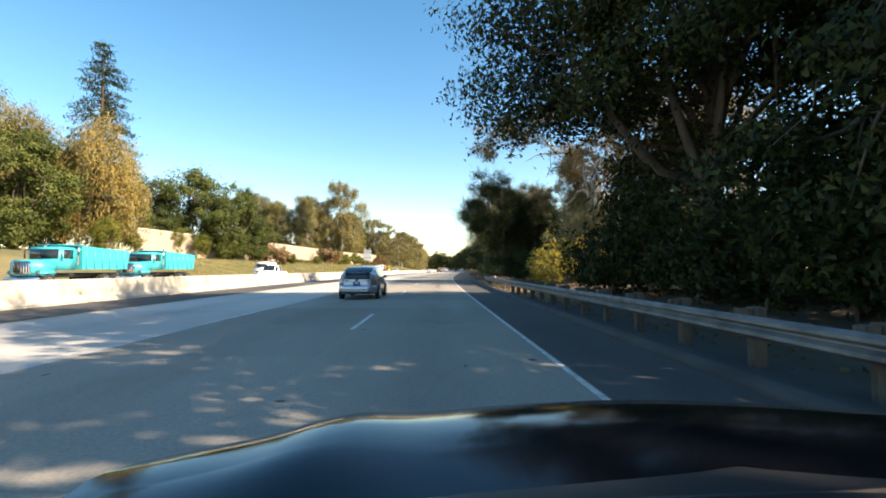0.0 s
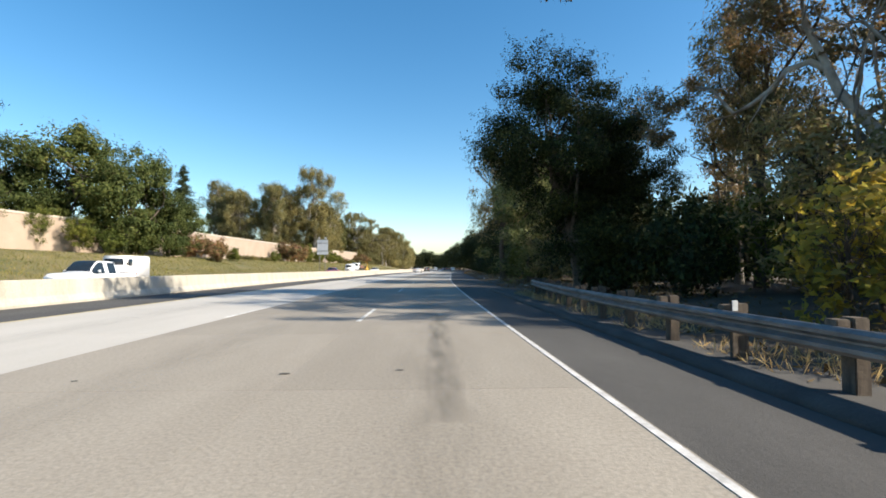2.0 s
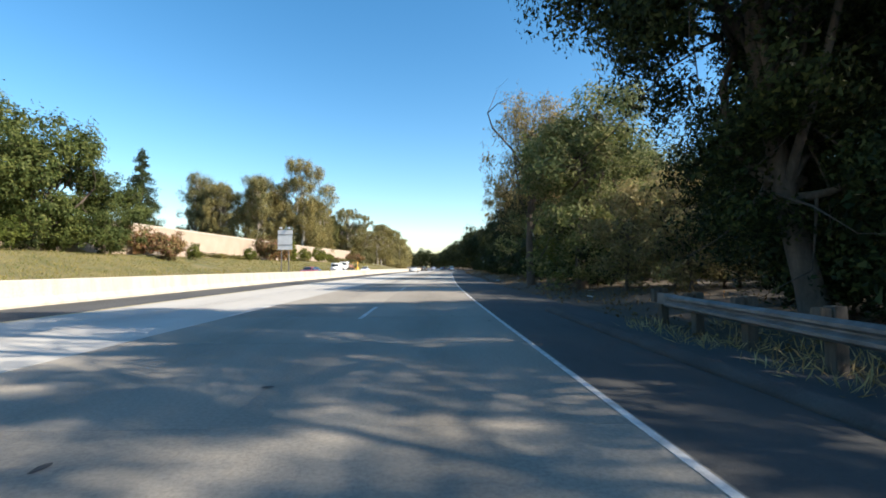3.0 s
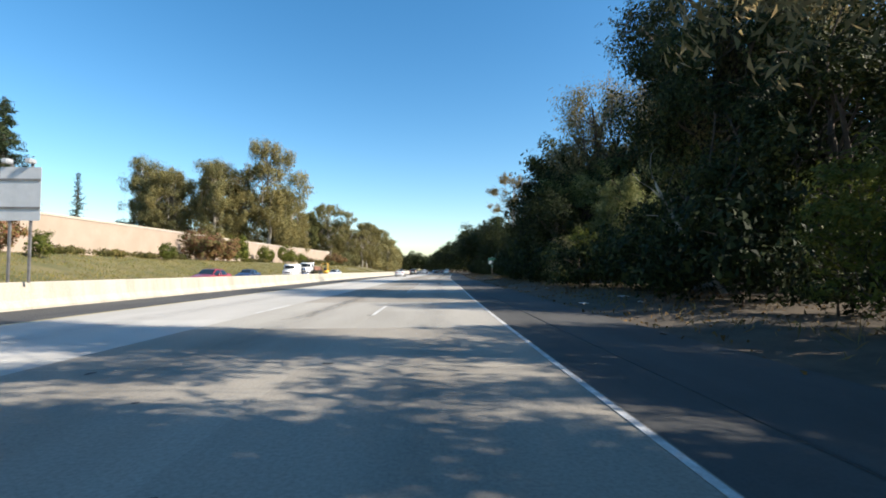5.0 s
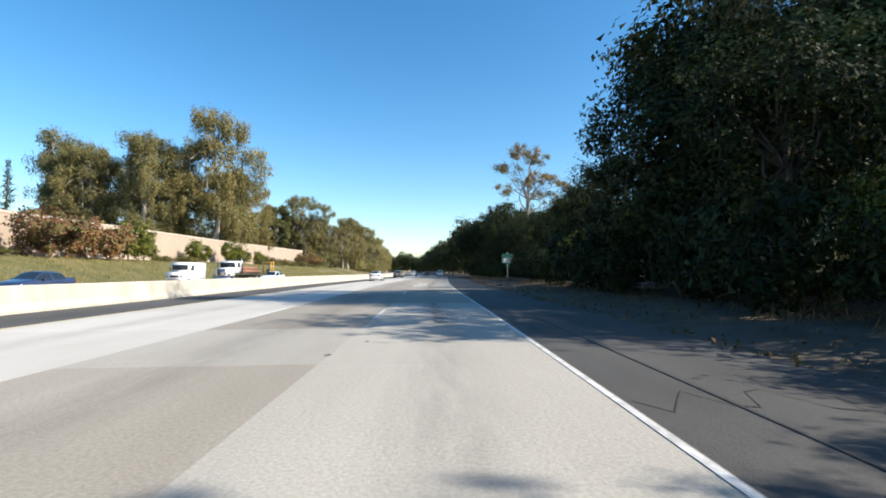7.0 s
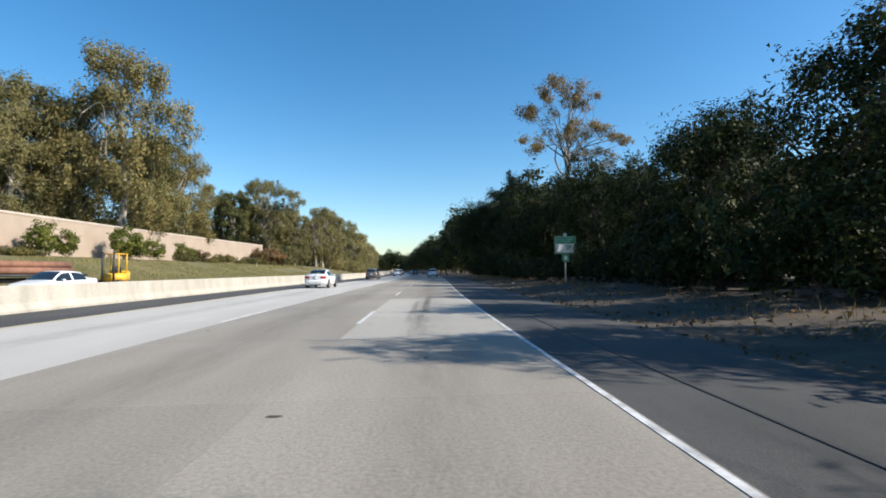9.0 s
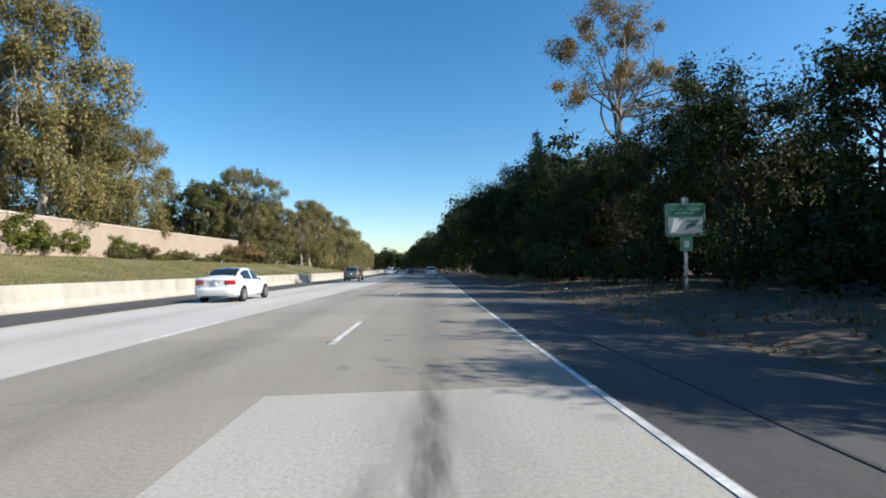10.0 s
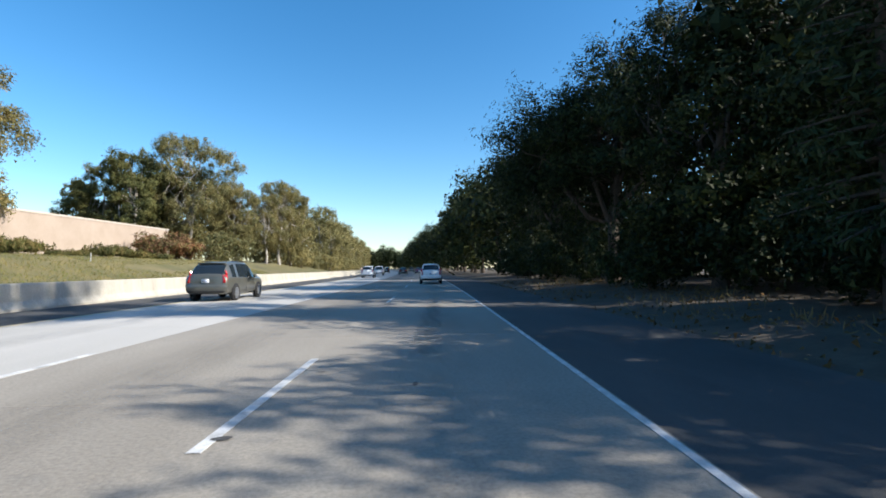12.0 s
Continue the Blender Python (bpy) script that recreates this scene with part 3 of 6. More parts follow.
euc_d = tree("eucalyptus", 27, (M_PALEBARK, L_EUC), (22, 0.5, (0.8, 0)), lobed(5, 30, (-0.5, 0, 26.0), (8.0, 6.5, 3.8), 1.9, -0.2) + lobed(6, 14, (9.0, -2, 22.0), (4.4, 4, 4.0), 1.5, -0.7) + lobed(7, 50, (0.5, 0, 14.0), (8.8, 7.5, 9.0), 2.2, -0.9), (440, 1.0), 36000, (0.43, 0.24), "tall flat-topped eucalyptus with drooping pale branches", droop=0.5, limbs=30, spray=0.06, bole=0.3, group="eucalyptus along the far side")
stand(euc_d, -57.5, 321.5, 0, 1.04)
for u, y, t, s, h in [(-49, 331, 2.6, 0.72, 0.92), (-43.5, 340, 4.0, 0.68, 1.0), (-42, 349, 1.2, 0.86, 1.0), (-54, 338, 5.2, 0.78, 1.0), (-40.5, 358, 3.0, 0.8, 1.0)]:
    another(euc_d, u, y, t, s, h)
for i, y in enumerate(np.arange(364, 660, 8.0)):
    another(euc_b, (-38 if y < 400 else -34) - rng.uniform(0, 7) - (4 if i % 2 else 0), y, rng.uniform(0, 6), rng.uniform(0.75, 1.05) * (1 if y < 430 else 1.15), rng.uniform(0.85, 1.1))
# low growth under the far row
low = tree("olive_bush", 26, (M_BARK, L_EUC), (3.2, 0.1, (0, 0)), [((0, 0, 2.6), (3.4, 3.4, 2.6), 1)], (40, 1.0), 1500, (0.55, 0.26), "olive green bush filling in below the eucalyptus", "shrub", limbs=5, group="bushes below the far eucalyptus")
stand(low, -46, 352, 0, 1.1)
for u, y, s in [(-58, 327, 1.5), (-64, 322, 1.6), (-71, 326, 1.7), (-54, 336, 1.5), (-50, 344, 1.4), (-79, 328, 1.6), (-47, 358, 1.5), (-50, 318, 1.3), (-53, 330, 1.4), (-46, 326, 1.2)]:
    another(low, u, y, u, s, 1.1)
for i, y in enumerate(np.arange(356, 660, 6.5)):
    another(low, (-37.5 if y < 400 else -34) - rng.uniform(0, 3.5), y, rng.uniform(0, 6), rng.uniform(1.0, 1.45), rng.uniform(0.9, 1.4))
# tall thin-crowned tree above the verge
tall = tree("tall_gum_tree", 23, (M_MIDBARK, L_GUM), (18.5, 0.4, (0.4, 0)), [((-0.2, 0, 23.6), (3.6, 3.6, 1.3), 1.5), ((2.8, 0.5, 22.4), (2.4, 2.4, 1.1), 0.8), ((-2.6, 0, 20.2), (2.8, 2.6, 1.2), 0.9), ((4.2, 1, 18.8), (2.6, 2.6, 1.3), 0.9), ((7.2, 0, 17.4), (1.8, 1.8, 1.0), 0.5), ((-4.4, -1, 16.2), (2.0, 2.0, 0.9), 0.6), ((0.6, 0, 18.2), (3, 3, 1.6), 0.8), ((4.8, 0, 14.8), (2.6, 2.4, 1.6), 0.8)], (100, 0.8), 17000, (0.26, 0.13), "tall sparse gum tree with bare pale limbs", limbs=28, bole=0.58)
stand(tall, 17.6, 203.5, 0, 1.08)
tall_b = tree("tall_gum_tree", 24, (M_BARK, L_GUMB), (17, 0.36, (-0.6, -0.4)), [((0, 0, 17), (3.6, 3.6, 3.2), 2), ((-1.8, 1, 12), (2.8, 2.8, 3), 1.5), ((2, -1, 11), (3, 3, 3.4), 1.5)], (80, 1.0), 16000, (0.32, 0.12), "tall drooping olive gum tree with thin branches", droop=1.0, limbs=34)
stand(tall_b, 17.2, 125.5, 0, 1.12)
another(tall_b, 21.5, 122, 2.0, 1.15)
another(tall_b, 15.5, 95.5, 2.6, 0.95)
another(tall_b, -82, 92, 1.6, 1.5)
another(tall_b, -90, 88, 0.4, 1.55)
another(tall_b, 15.5, 52.0, 5.0, 0.74)
another(tall_b, 7.2, 80.0, 3.0, 0.76)

# sycamore with pale limbs and brown leaves
syc = tree("sycamore", 31, (M_MIDBARK, L_BROWN), (9.6, 0.42, (-0.6, 0.1)), [((-11.6, 0.5, 15.4), (3.6, 3.0, 2.2), 1.7), ((-16.0, 0.5, 14.2), (2.6, 2.4, 2.0), 1.0), ((-6.5, 1, 18.5), (4.2, 3.8, 2.6), 1.8), ((0, 1, 19), (4.4, 4.4, 3.4), 2.2), ((3.0, 0, 13.5), (3.6, 3.6, 3.4), 1.8), ((-3.8, -0.5, 10.2), (2.2, 2.0, 2.0), 1.0), ((5, 0, 8), (3, 3, 3), 1)], (140, 0.85), 16500, (0.23, 0.17), "sycamore with pale mottled limbs and sparse brown leaves", limbs=16)
bm = bmesh.new()
stem = [Vector(p) for p in ((0, 0, 7.4), (-0.1, 0, 8.3), (-0.8, 0, 9.8), (-2.2, -0.1, 12.1), (-3.0, 0, 14.5), (-3.9, 0, 17.0), (-4.3, 0.2, 20.0))]
tube(bm, stem, [0.40, 0.38, 0.34, 0.29, 0.24, 0.18, 0.06], 10)
arc = [Vector(p) for p in ((-2.6, 0, 13.6), (-3.7, -0.1, 14.6), (-5.0, -0.2, 14.5), (-6.0, -0.2, 13.5), (-7.2, -0.2, 12.9), (-8.6, 0, 12.6), (-9.3, 0.1, 13.6), (-10.3, 0.2, 15.0), (-12.8, 0.4, 16.2), (-15.5, 0.5, 15.4))]
tube(bm, arc, [0.22, 0.21, 0.20, 0.19, 0.17, 0.15, 0.12, 0.10, 0.06, 0.02], 8)
tube(bm, bent(np.random.default_rng(4), (-8.5, 0, 12.6), (-11.8, 0.2, 11.8), 5, 0.05), [0.10, 0.09, 0.07, 0.05, 0.035, 0.02], 6)
tube(bm, bent(np.random.default_rng(5), (-6.1, -0.2, 13.4), (-7.2, -0.8, 10.6), 5, 0.06), [0.08, 0.07, 0.05, 0.04, 0.03, 0.015], 6)
tube(bm, bent(np.random.default_rng(6), (-1.2, 0, 10.4), (3.4, 0.5, 15.5), 6, 0.05), [0.22, 0.2, 0.17, 0.13, 0.1, 0.06, 0.02], 7)
part("limb", bm, M_PALEBARK, syc, "pale smooth limb curving over the verge", True)
stand(syc, 20.0, 47.0, 0, 0.97)
another(syc, 25.0, 58.0, 2.4, 0.72)
another(syc, 17.0, 56.0, 4.2, 0.5)
another(syc, 15.6, 45.6, 5.2, 0.6)
another(syc, 20.5, 37.5, 5.4, 0.82)
another(syc, 21.5, 41.5, 4.0, 0.8)
dead = new("dead_tree")
bm = bmesh.new()
r_d = np.random.default_rng(9)
path = bent(r_d, (0, 0, -0.2), (-2.2, 1.6, 4.8), 8, 0.02)
tube(bm, path, [0.12 - 0.008 * i for i in range(9)], 8)
for k, e in ((4, (-2.9, 1.2, 3.4)), (6, (-1.2, 1.8, 5.6)), (8, (-2.0, 2.0, 6.6)), (7, (-3.2, 1.8, 5.4))):
    tube(bm, bent(r_d, path[k], e, 5, 0.09), [0.05, 0.04, 0.032, 0.025, 0.018, 0.01], 5)
part("trunk", bm, M_PALEBARK, dead, smooth=True)
tagged(dead, "bare pale dead tree leaning over the verge", "tree")
stand(dead, 12.3, 94.0)
# yellow shrubs behind the rail
yel = tree("yellow_shrub", 32, (M_BARK, L_YELLOW), (2.2, 0.07, (0, 0)), [((0, 0, 2.2), (1.9, 1.9, 1.7), 3), ((0.5, 0, 1.0), (1.8, 1.8, 0.9), 1)], (70, 0.4), 1150, (0.28, 0.17), "shrub with bright yellow autumn leaves behind the guardrail", "shrub", limbs=40, group="yellow shrubs")
stand(yel, 10.2, 40.5, 0, 0.95)
for u, y, t, s in [(8.2, 36.0, 0.3, 0.75), (8.6, 39.5, 5.0, 0.8), (11.6, 37.5, 1.0, 1.0), (10.8, 33.8, 4.2, 0.85)]:
    another(yel, u, y, t, s)

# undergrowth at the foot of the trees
# its leaf colour already holds the shade under the trees
brush = tree("brush", 41, (M_BARK, L_SHADED), (1.6, 0.05, (0, 0)), [((0, 0, 1.4), (1.8, 1.8, 1.3), 1)], (40, 0.5), 2600, (0.2, 0.12), "dark tangled undergrowth at the foot of the trees", "shrub", limbs=7, group="undergrowth along the verge")
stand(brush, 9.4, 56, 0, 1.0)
light = tree("light_shrub", 42, (M_BARK, L_LIGHT), (2.4, 0.06, (0, 0)), [((0, 0, 2.4), (1.6, 1.6, 2.0), 1)], (60, 0.5), 6500, (0.15, 0.085), "light green feathery shrub lit by the sun", "shrub", limbs=16, group="light shrubs along the verge")
stand(light, 11.0, 109.5, 0, 0.95, 1.0)
for u, y, t, s in [(8.6, 76.5, 2.0, 0.8), (9.4, 84, 0.4, 0.9), (10.8, 116, 3.0, 0.9), (12.4, 47.5, 1.0, 0.9), (11.4, 41.0, 3.3, 0.8), (11, 142, 1.2, 0.9)]:
    another(light, u, y, t, s)
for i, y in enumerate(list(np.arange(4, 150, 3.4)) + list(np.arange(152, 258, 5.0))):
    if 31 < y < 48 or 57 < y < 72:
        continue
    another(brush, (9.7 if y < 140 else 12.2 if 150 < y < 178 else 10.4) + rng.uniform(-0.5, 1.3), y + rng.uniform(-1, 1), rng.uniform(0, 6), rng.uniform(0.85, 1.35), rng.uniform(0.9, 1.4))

# left bank
gold = tree("pepper_tree", 51, (M_BARK, L_GOLD), (13, 0.5, (0.5, 0)), [((0, 0, 15.5), (6.2, 6.2, 7.2), 4), ((-3.6, 0, 11), (3.6, 3.8, 5), 1.6), ((3.8, 0, 10.5), (3.4, 3.8, 5.2), 1.6), ((0.5, 0, 6), (6.4, 6.0, 3.6), 2.5)], (190, 1.35), 38000, (0.48, 0.17), "golden drooping tree on the bank above the freeway", droop=1.3, limbs=20)
stand(gold, -56.3, 79, 0, 1.03)
another(gold, -67, 70, 2.0, 1.1)
green = tree("bank_oak", 52, (M_BARK, L_BANK), (8, 0.45, (0.3, 0)), [((0, 0, 11.5), (6.4, 6.2, 5.4), 4), ((-3.5, 0, 8), (4.5, 4.5, 4), 2), ((4, 0, 7.5), (4.5, 4.5, 4), 2), ((0, 0, 3.2), (6.6, 6, 2.6), 3.2)], (170, 1.4), 27000, (0.42, 0.26), "rounded dark green oak on the grassy bank", limbs=20, group="oaks on the bank")
stand(green, -55.5, 103, 0, 1.2, 0.95)
for u, y, t, s, h in [(-47.0, 104, 1.4, 0.95, 1.05), (-44.5, 110, 3.0, 0.7, 0.95), (-60, 97, 3.6, 0.95, 0.95), (-55, 62, 0.5, 0.95, 1.0), (-66, 78, 2.0, 1.15, 1.0)]:
    another(green, u, y, t, s, h)
for u, y, t, s, h in [(-50, 72, 5.0, 2.2, 1.0), (-55, 90, 1.0, 2.2, 1.1), (-52.5, 94, 4.0, 2.0, 1.1), (-51, 80, 2.0, 1.6, 0.9), (-49, 97, 3.0, 1.9, 1.0)]:
    another(light, u, y, t, s * 0.62, h)


def conifer(name, seed, height, radius, label, leaves=9000, leaf=(0.5, 0.14), taper=0.8):
    r = np.random.default_rng(seed)
    root = new(name)
    bm = bmesh.new()
    tube(bm, [Vector((0, 0, -0.3)), Vector((0, 0, height * 0.5)), Vector((0, 0, height))], [height * 0.014, height * 0.008, 0.03], 9)
    pts = []
    z = height * 0.14
    while z < height * 0.985:
        f = 1 - z / height
        for k in range(5):
            a, ln = r.uniform(0, 6.283), radius * (f ** taper) * r.uniform(0.55, 1.15) + 0.25
            end = Vector((math.cos(a) * ln, math.sin(a) * ln, z - ln * 0.22))
            tube(bm, [Vector((0, 0, z)), end * 0.5 + Vector((0, 0, z * 0.5 + 0.05)), end], [0.05 + 0.06 * f, 0.04, 0.015], 4)
            m = max(8, int(leaves * ln / 420))
            q = r.uniform(0.12, 1.02, m)[:, None]
            base = np.array((0, 0, z)) * (1 - q) + np.array(end) * q
            pts.append(base + r.normal(size=(m, 3)) * np.array((0.3, 0.3, 0.16)) * (0.4 + ln * 0.16))
        z += height * 0.026
    part("trunk", bm, M_BARK, root, smooth=True)
    leaf_mesh("crown", np.concatenate(pts), leaf[0], leaf[1], r, L_CONIFER, 0.3).parent = root
    return tagged(root, label, "tree")


redwood = stand(conifer("redwood", 61, 38, 8.6, "tall dark redwood rising behind the bank trees", 11000, (0.6, 0.16), 0.55), -69, 96, 0, 1.15)
another(redwood, -96, 96, 1.0, 1.0)
stand(conifer("fir_tree", 62, 22, 5.4, "dark fir tree rising behind the sound wall", 20000), -61.5, 145, 0, 1.0)
stand(conifer("cypress", 63, 30, 4.2, "slim grey-green conifer far behind the wall", 4000, (0.7, 0.2)), -184, 325, 0, 1.55)
stand(conifer("pine_tree", 64, 16, 2.6, "dark pointed pine among the verge trees", 16000, (0.32, 0.09)), 10.8, 205.8, 0, 0.95)

# shrubs on the slope below the wall
red = tree("red_shrub", 71, (M_BARK, L_RED), (1.6, 0.06, (0, 0)), [((0, 0, 1.8), (2.2, 2.2, 1.6), 1)], (50, 0.5), 3600, (0.26, 0.16), "rust red and green shrub on the grassy slope", "shrub", limbs=12, group="red shrubs on the slope")
stand(red, -40.5, 118, 0, 1.0)
for u, y, t, s in [(-43.5, 124, 1, 1.2), (-46.0, 121, 3, 1.35), (-48.5, 118, 0.4, 1.3), (-43.0, 163, 2, 1.7), (-43.0, 168, 3, 1.4), (-43.5, 173, 4, 1.55), (-49.5, 288, 3, 1.4), (-51, 294, 0.4, 1.5), (-48, 300, 2.3, 1.3), (-48.5, 246, 2.3, 0.8), (-50, 299, 5, 1.6)]:
    another(red, u, y, t, s)
sage = tree("green_shrub", 72, (M_BARK, L_LIGHT), (1.6, 0.06, (0, 0)), [((0, 0, 1.9), (1.7, 1.7, 1.7), 1)], (44, 0.45), 2600, (0.28, 0.155), "rounded green shrub on the slope below the wall", "shrub", limbs=10, group="green shrubs on the slope")
stand(sage, -43.2, 177, 0, 1.5)
for u, y, t, s in [(-43.5, 181, 1, 1.3), (-47.5, 219, 2, 1.45), (-47.5, 222, 3, 1.0), (-48, 228, 3, 1.05), (-48.5, 238, 4, 1.0), (-49, 243, 4, 0.8), (-41, 126, 1, 0.8), (-44, 96, 2, 1.0), (-42, 151, 2, 0.8), (-47.5, 203, 1, 1.2), (-47.5, 207, 5, 1.0)]:
    another(sage, u, y, t, s)

# far end of the view, where the road bends away
for i in range(16):
    another(far_oak, -66 + i * 6.4 + rng.uniform(-1, 1), 900 + rng.uniform(-25, 25), rng.uniform(0, 6), rng.uniform(1.9, 2.6), rng.uniform(0.8, 1.0))
for i, y in enumerate(np.arange(660, 900, 12.0)):
    another(euc_b, -33 - rng.uniform(0, 5), y, rng.uniform(0, 6), rng.uniform(1.0, 1.2), 1.0)
    another(far_oak, 12.5 + rng.uniform(0, 2), y, rng.uniform(0, 6), rng.uniform(1.1, 1.4), 1.0)

# hedge leaves take the same near-black tone, shade included in the colour
hedge = tree("hedge_bush", 45, (M_BARK, L_SHADED), (3.0, 0.1, (0, 0)), [((0, 0, 2.6), (3.6, 3.6, 2.4), 1)], (40, 1.0), 1000, (0.68, 0.4), "dense dark bush closing off the verge", "shrub", limbs=5, group="bushes behind the verge trees")
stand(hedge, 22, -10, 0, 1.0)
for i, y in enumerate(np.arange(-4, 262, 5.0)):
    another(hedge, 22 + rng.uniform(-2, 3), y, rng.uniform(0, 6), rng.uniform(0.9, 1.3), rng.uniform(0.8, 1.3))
# added row, mostly unseen, that keeps the low sun off the first row
for i, y in enumerate(list(np.arange(-6, 34, 7.0)) + list(np.arange(78, 252, 6.5))):
    another(far_oak, 27 + rng.uniform(-1.5, 3.5), y + rng.uniform(-2, 2), rng.uniform(0, 6), rng.uniform(0.72, 0.9), rng.uniform(0.85, 1.0))
# low mounds on the slope, and brush by the first oak
mound = tree("ground_cover", 73, (M_BARK, L_MOUND), (0.6, 0.04, (0, 0)), [((0, 0, 0.25), (1.7, 2.6, 0.55), 3), ((0.3, 1.8, 0.15), (1.3, 1.6, 0.45), 1)], (110, 0.32), 5200, (0.17, 0.11), "low rounded mound of olive brown ground cover", "shrub", limbs=8, spray=0.0, group="ground cover on the slope")
stand(mound, -47.6, 255.5, 0, 1.45, 1.6)
for u, y, s, h in [(-45.8, 259.5, 0.55, 1.0), (-46.6, 271, 1.3, 0.95), (-47.0, 265, 0.7, 0.9), (-46.2, 277.5, 1.0, 0.9), (-45.5, 284, 0.9, 0.8), (-47.2, 247, 0.9, 0.9), (-46.8, 236, 1.0, 0.9), (-44.5, 142, 0.9, 0.8), (-43.5, 148, 0.8, 0.8), (-44.5, 134, 0.9, 0.8), (-44, 156, 0.9, 0.8), (-45, 188, 0.8, 0.8), (-45.5, 197, 0.9, 0.8)]:
    another(mound, u, y, rng.uniform(-0.3, 0.3), s * 1.15, h * 1.6)
for u, y, s in [(9.2, 26.5, 1.1), (8.6, 23.5, 1.2), (16.5, 46.0, 1.7), (18.5, 40.0, 1.9), (46 * -1, 100, 1.0), (13.0, 53, 1.5)]:
    another(brush, u, y, rng.uniform(0, 6), s, 1.15)

# ---- concrete slabs, lines, rail, sign ----
RELAID_1 = [(83, 91), (103, 127), (149, 160)]
RELAID_2 = [(83, 91), (112, 116)]


def slab_row(u0, u1, y0, y1, mat, length):
    """Single concrete slabs with open joints, parts of the road."""
    y = y0
    k = 0
    while y < y1:
        g, h = 0.004, 0.002 * ((k * 7) % 3 - 1) * 0.5
        v = []
        for z in (-0.045, -0.004 + h, 0.0 + h):
            s = g + (0.004 if z > -0.001 + h else 0.0)
            e = 0.001
            v += [on_road(u0 + e, y + s, z), on_road(u1 - e, y + s, z), on_road(u1 - e, y + length - s, z), on_road(u0 + e, y + length - s, z)]
        f = [(8, 9, 10, 11)] + [(a + j, a + (j + 1) % 4, a + 4 + (j + 1) % 4, a + 4 + j) for a in (0, 4) for j in range(4)]
        relaid = mat is M_TAN and any(p0 <= y < p1 for p0, p1 in (RELAID_1 if u1 > 0 else RELAID_2))
        mesh_object("slab", v, f, M_PATCH if relaid else mat, road)
        y += length
        k += 1


def far_slabs(u0, u1, ys, mat, name):
    tagged(strip(name, [(u0, -0.002), (u1, -0.002)], ys, mat, road), kind="stuff")


LANES = [(-1.83, 1.855, M_TAN), (-5.55, -1.83, M_TAN), (-10.8, -5.55, M_PALE)]
for u0, u1, mat in LANES:
    slab_row(u0, u1, -20.0, 260.0, mat, 4.6 if mat is M_TAN else 6.0)
    far_slabs(u0, u1, list(np.arange(-60, -19, 4.0)) + [-20.0], mat, "slabs_behind")
    far_slabs(u0, u1, [262.0] + list(np.arange(266, 640, 4.0)) + [800, 1200, 2000], mat, "far_slabs")


def dash(u, y, length, width=0.11):
    ys = [y + length * i / 4 for i in range(5)]
    v, f = [], []
    for q in ys:
        v += [on_road(u - width / 2, q, 0.0045), on_road(u + width / 2, q, 0.0045), on_road(u + width / 2, q, 0.009), on_road(u - width / 2, q, 0.009)]
    for i in range(4):
        f += [(i * 4 + j, i * 4 + (j + 1) % 4, i * 4 + 4 + (j + 1) % 4, i * 4 + 4 + j) for j in range(4)]
    return mesh_object("lane_dash", v, f, M_PAINT, road)


DASHES = [61.4 + 15.6 * k for k in range(-5, 5)] + [140.2, 156.7, 171.2, 186.6] + [203.0 + 15.6 * k for k in range(16)]
for far in DASHES:
    for u, shift in ((-1.83, 0.0), (-5.62, 1.0)):
        dash(u, far - 3.7 + shift, 3.7)
tagged(strip("edge_line", [(1.745, 0.0045), (1.745, 0.008), (1.825, 0.008), (1.825, 0.0045)], near_ys, M_PAINT, None, True), "solid white edge line of the carriageway", "line", kind="structure")
M_YLINE = rough_mat("yellow_road_paint", (0.42, 0.36, 0.2), (0.58, 0.48, 0.24), 5.0, 40, 0.7, 0.2, 0.35)
tagged(strip("median_line", [(-10.72, 0.0045), (-10.72, 0.008), (-10.60, 0.008), (-10.60, 0.0045)], near_ys, M_YLINE, None, True), "faded yellow line along the inner shoulder", "line", kind="structure")

# dark tyre stain and tar patches in the lane
M_OIL = stain_mat("oil_film", (0.06, 0.056, 0.05), 0.42)
M_WORN = stain_mat("lane_dirt", (0.10, 0.092, 0.08), 0.2)


def stain(name, u, y0, y1, width, mat, z, drift=0.0):
    n = max(6, int((y1 - y0) / 2))
    v, f, across = [], [], []
    for i in range(n + 1):
        t = i / n
        y = y0 + (y1 - y0) * t
        for s in (-0.5, 0.0, 0.5):
            v.append(on_road(u + drift * t + width * s, y, z))
            across.append((s + 0.5, t))
    for i in range(n):
        for j in range(2):
            f.append((i * 3 + j, i * 3 + j + 1, i * 3 + j + 4, i * 3 + j + 3))
    ob = mesh_object(name, v, f, mat, road)
    layer = ob.data.uv_layers.new(name="across")
    for loop in ob.data.loops:
        layer.data[loop.index].uv = across[loop.vertex_index]


for u in (0.0, -3.7):
    stain("lane_dirt", u, -20, 400, 1.5, M_WORN, 0.0030)
stain("lane_dirt", -8.2, -20, 400, 1.3, M_WORN, 0.0030)
for u, y0, y1, w, d in [(-0.3, 150.5, 164.0, 0.5, 0.25), (-0.55, 153.0, 162.0, 0.3, 0.1), (-0.1, 156.5, 166.0, 0.35, 0.1), (0.1, 118, 128, 0.5, -0.1), (-0.2, 203, 214, 0.6, 0.2), (-3.8, 88, 99, 0.6, 0.1), (0.1, 34, 44, 0.5, 0.1)]:
    stain("oil_smear", u, y0, y1, w, M_OIL, 0.0038 + 0.0003 * (w < 0.5), d)


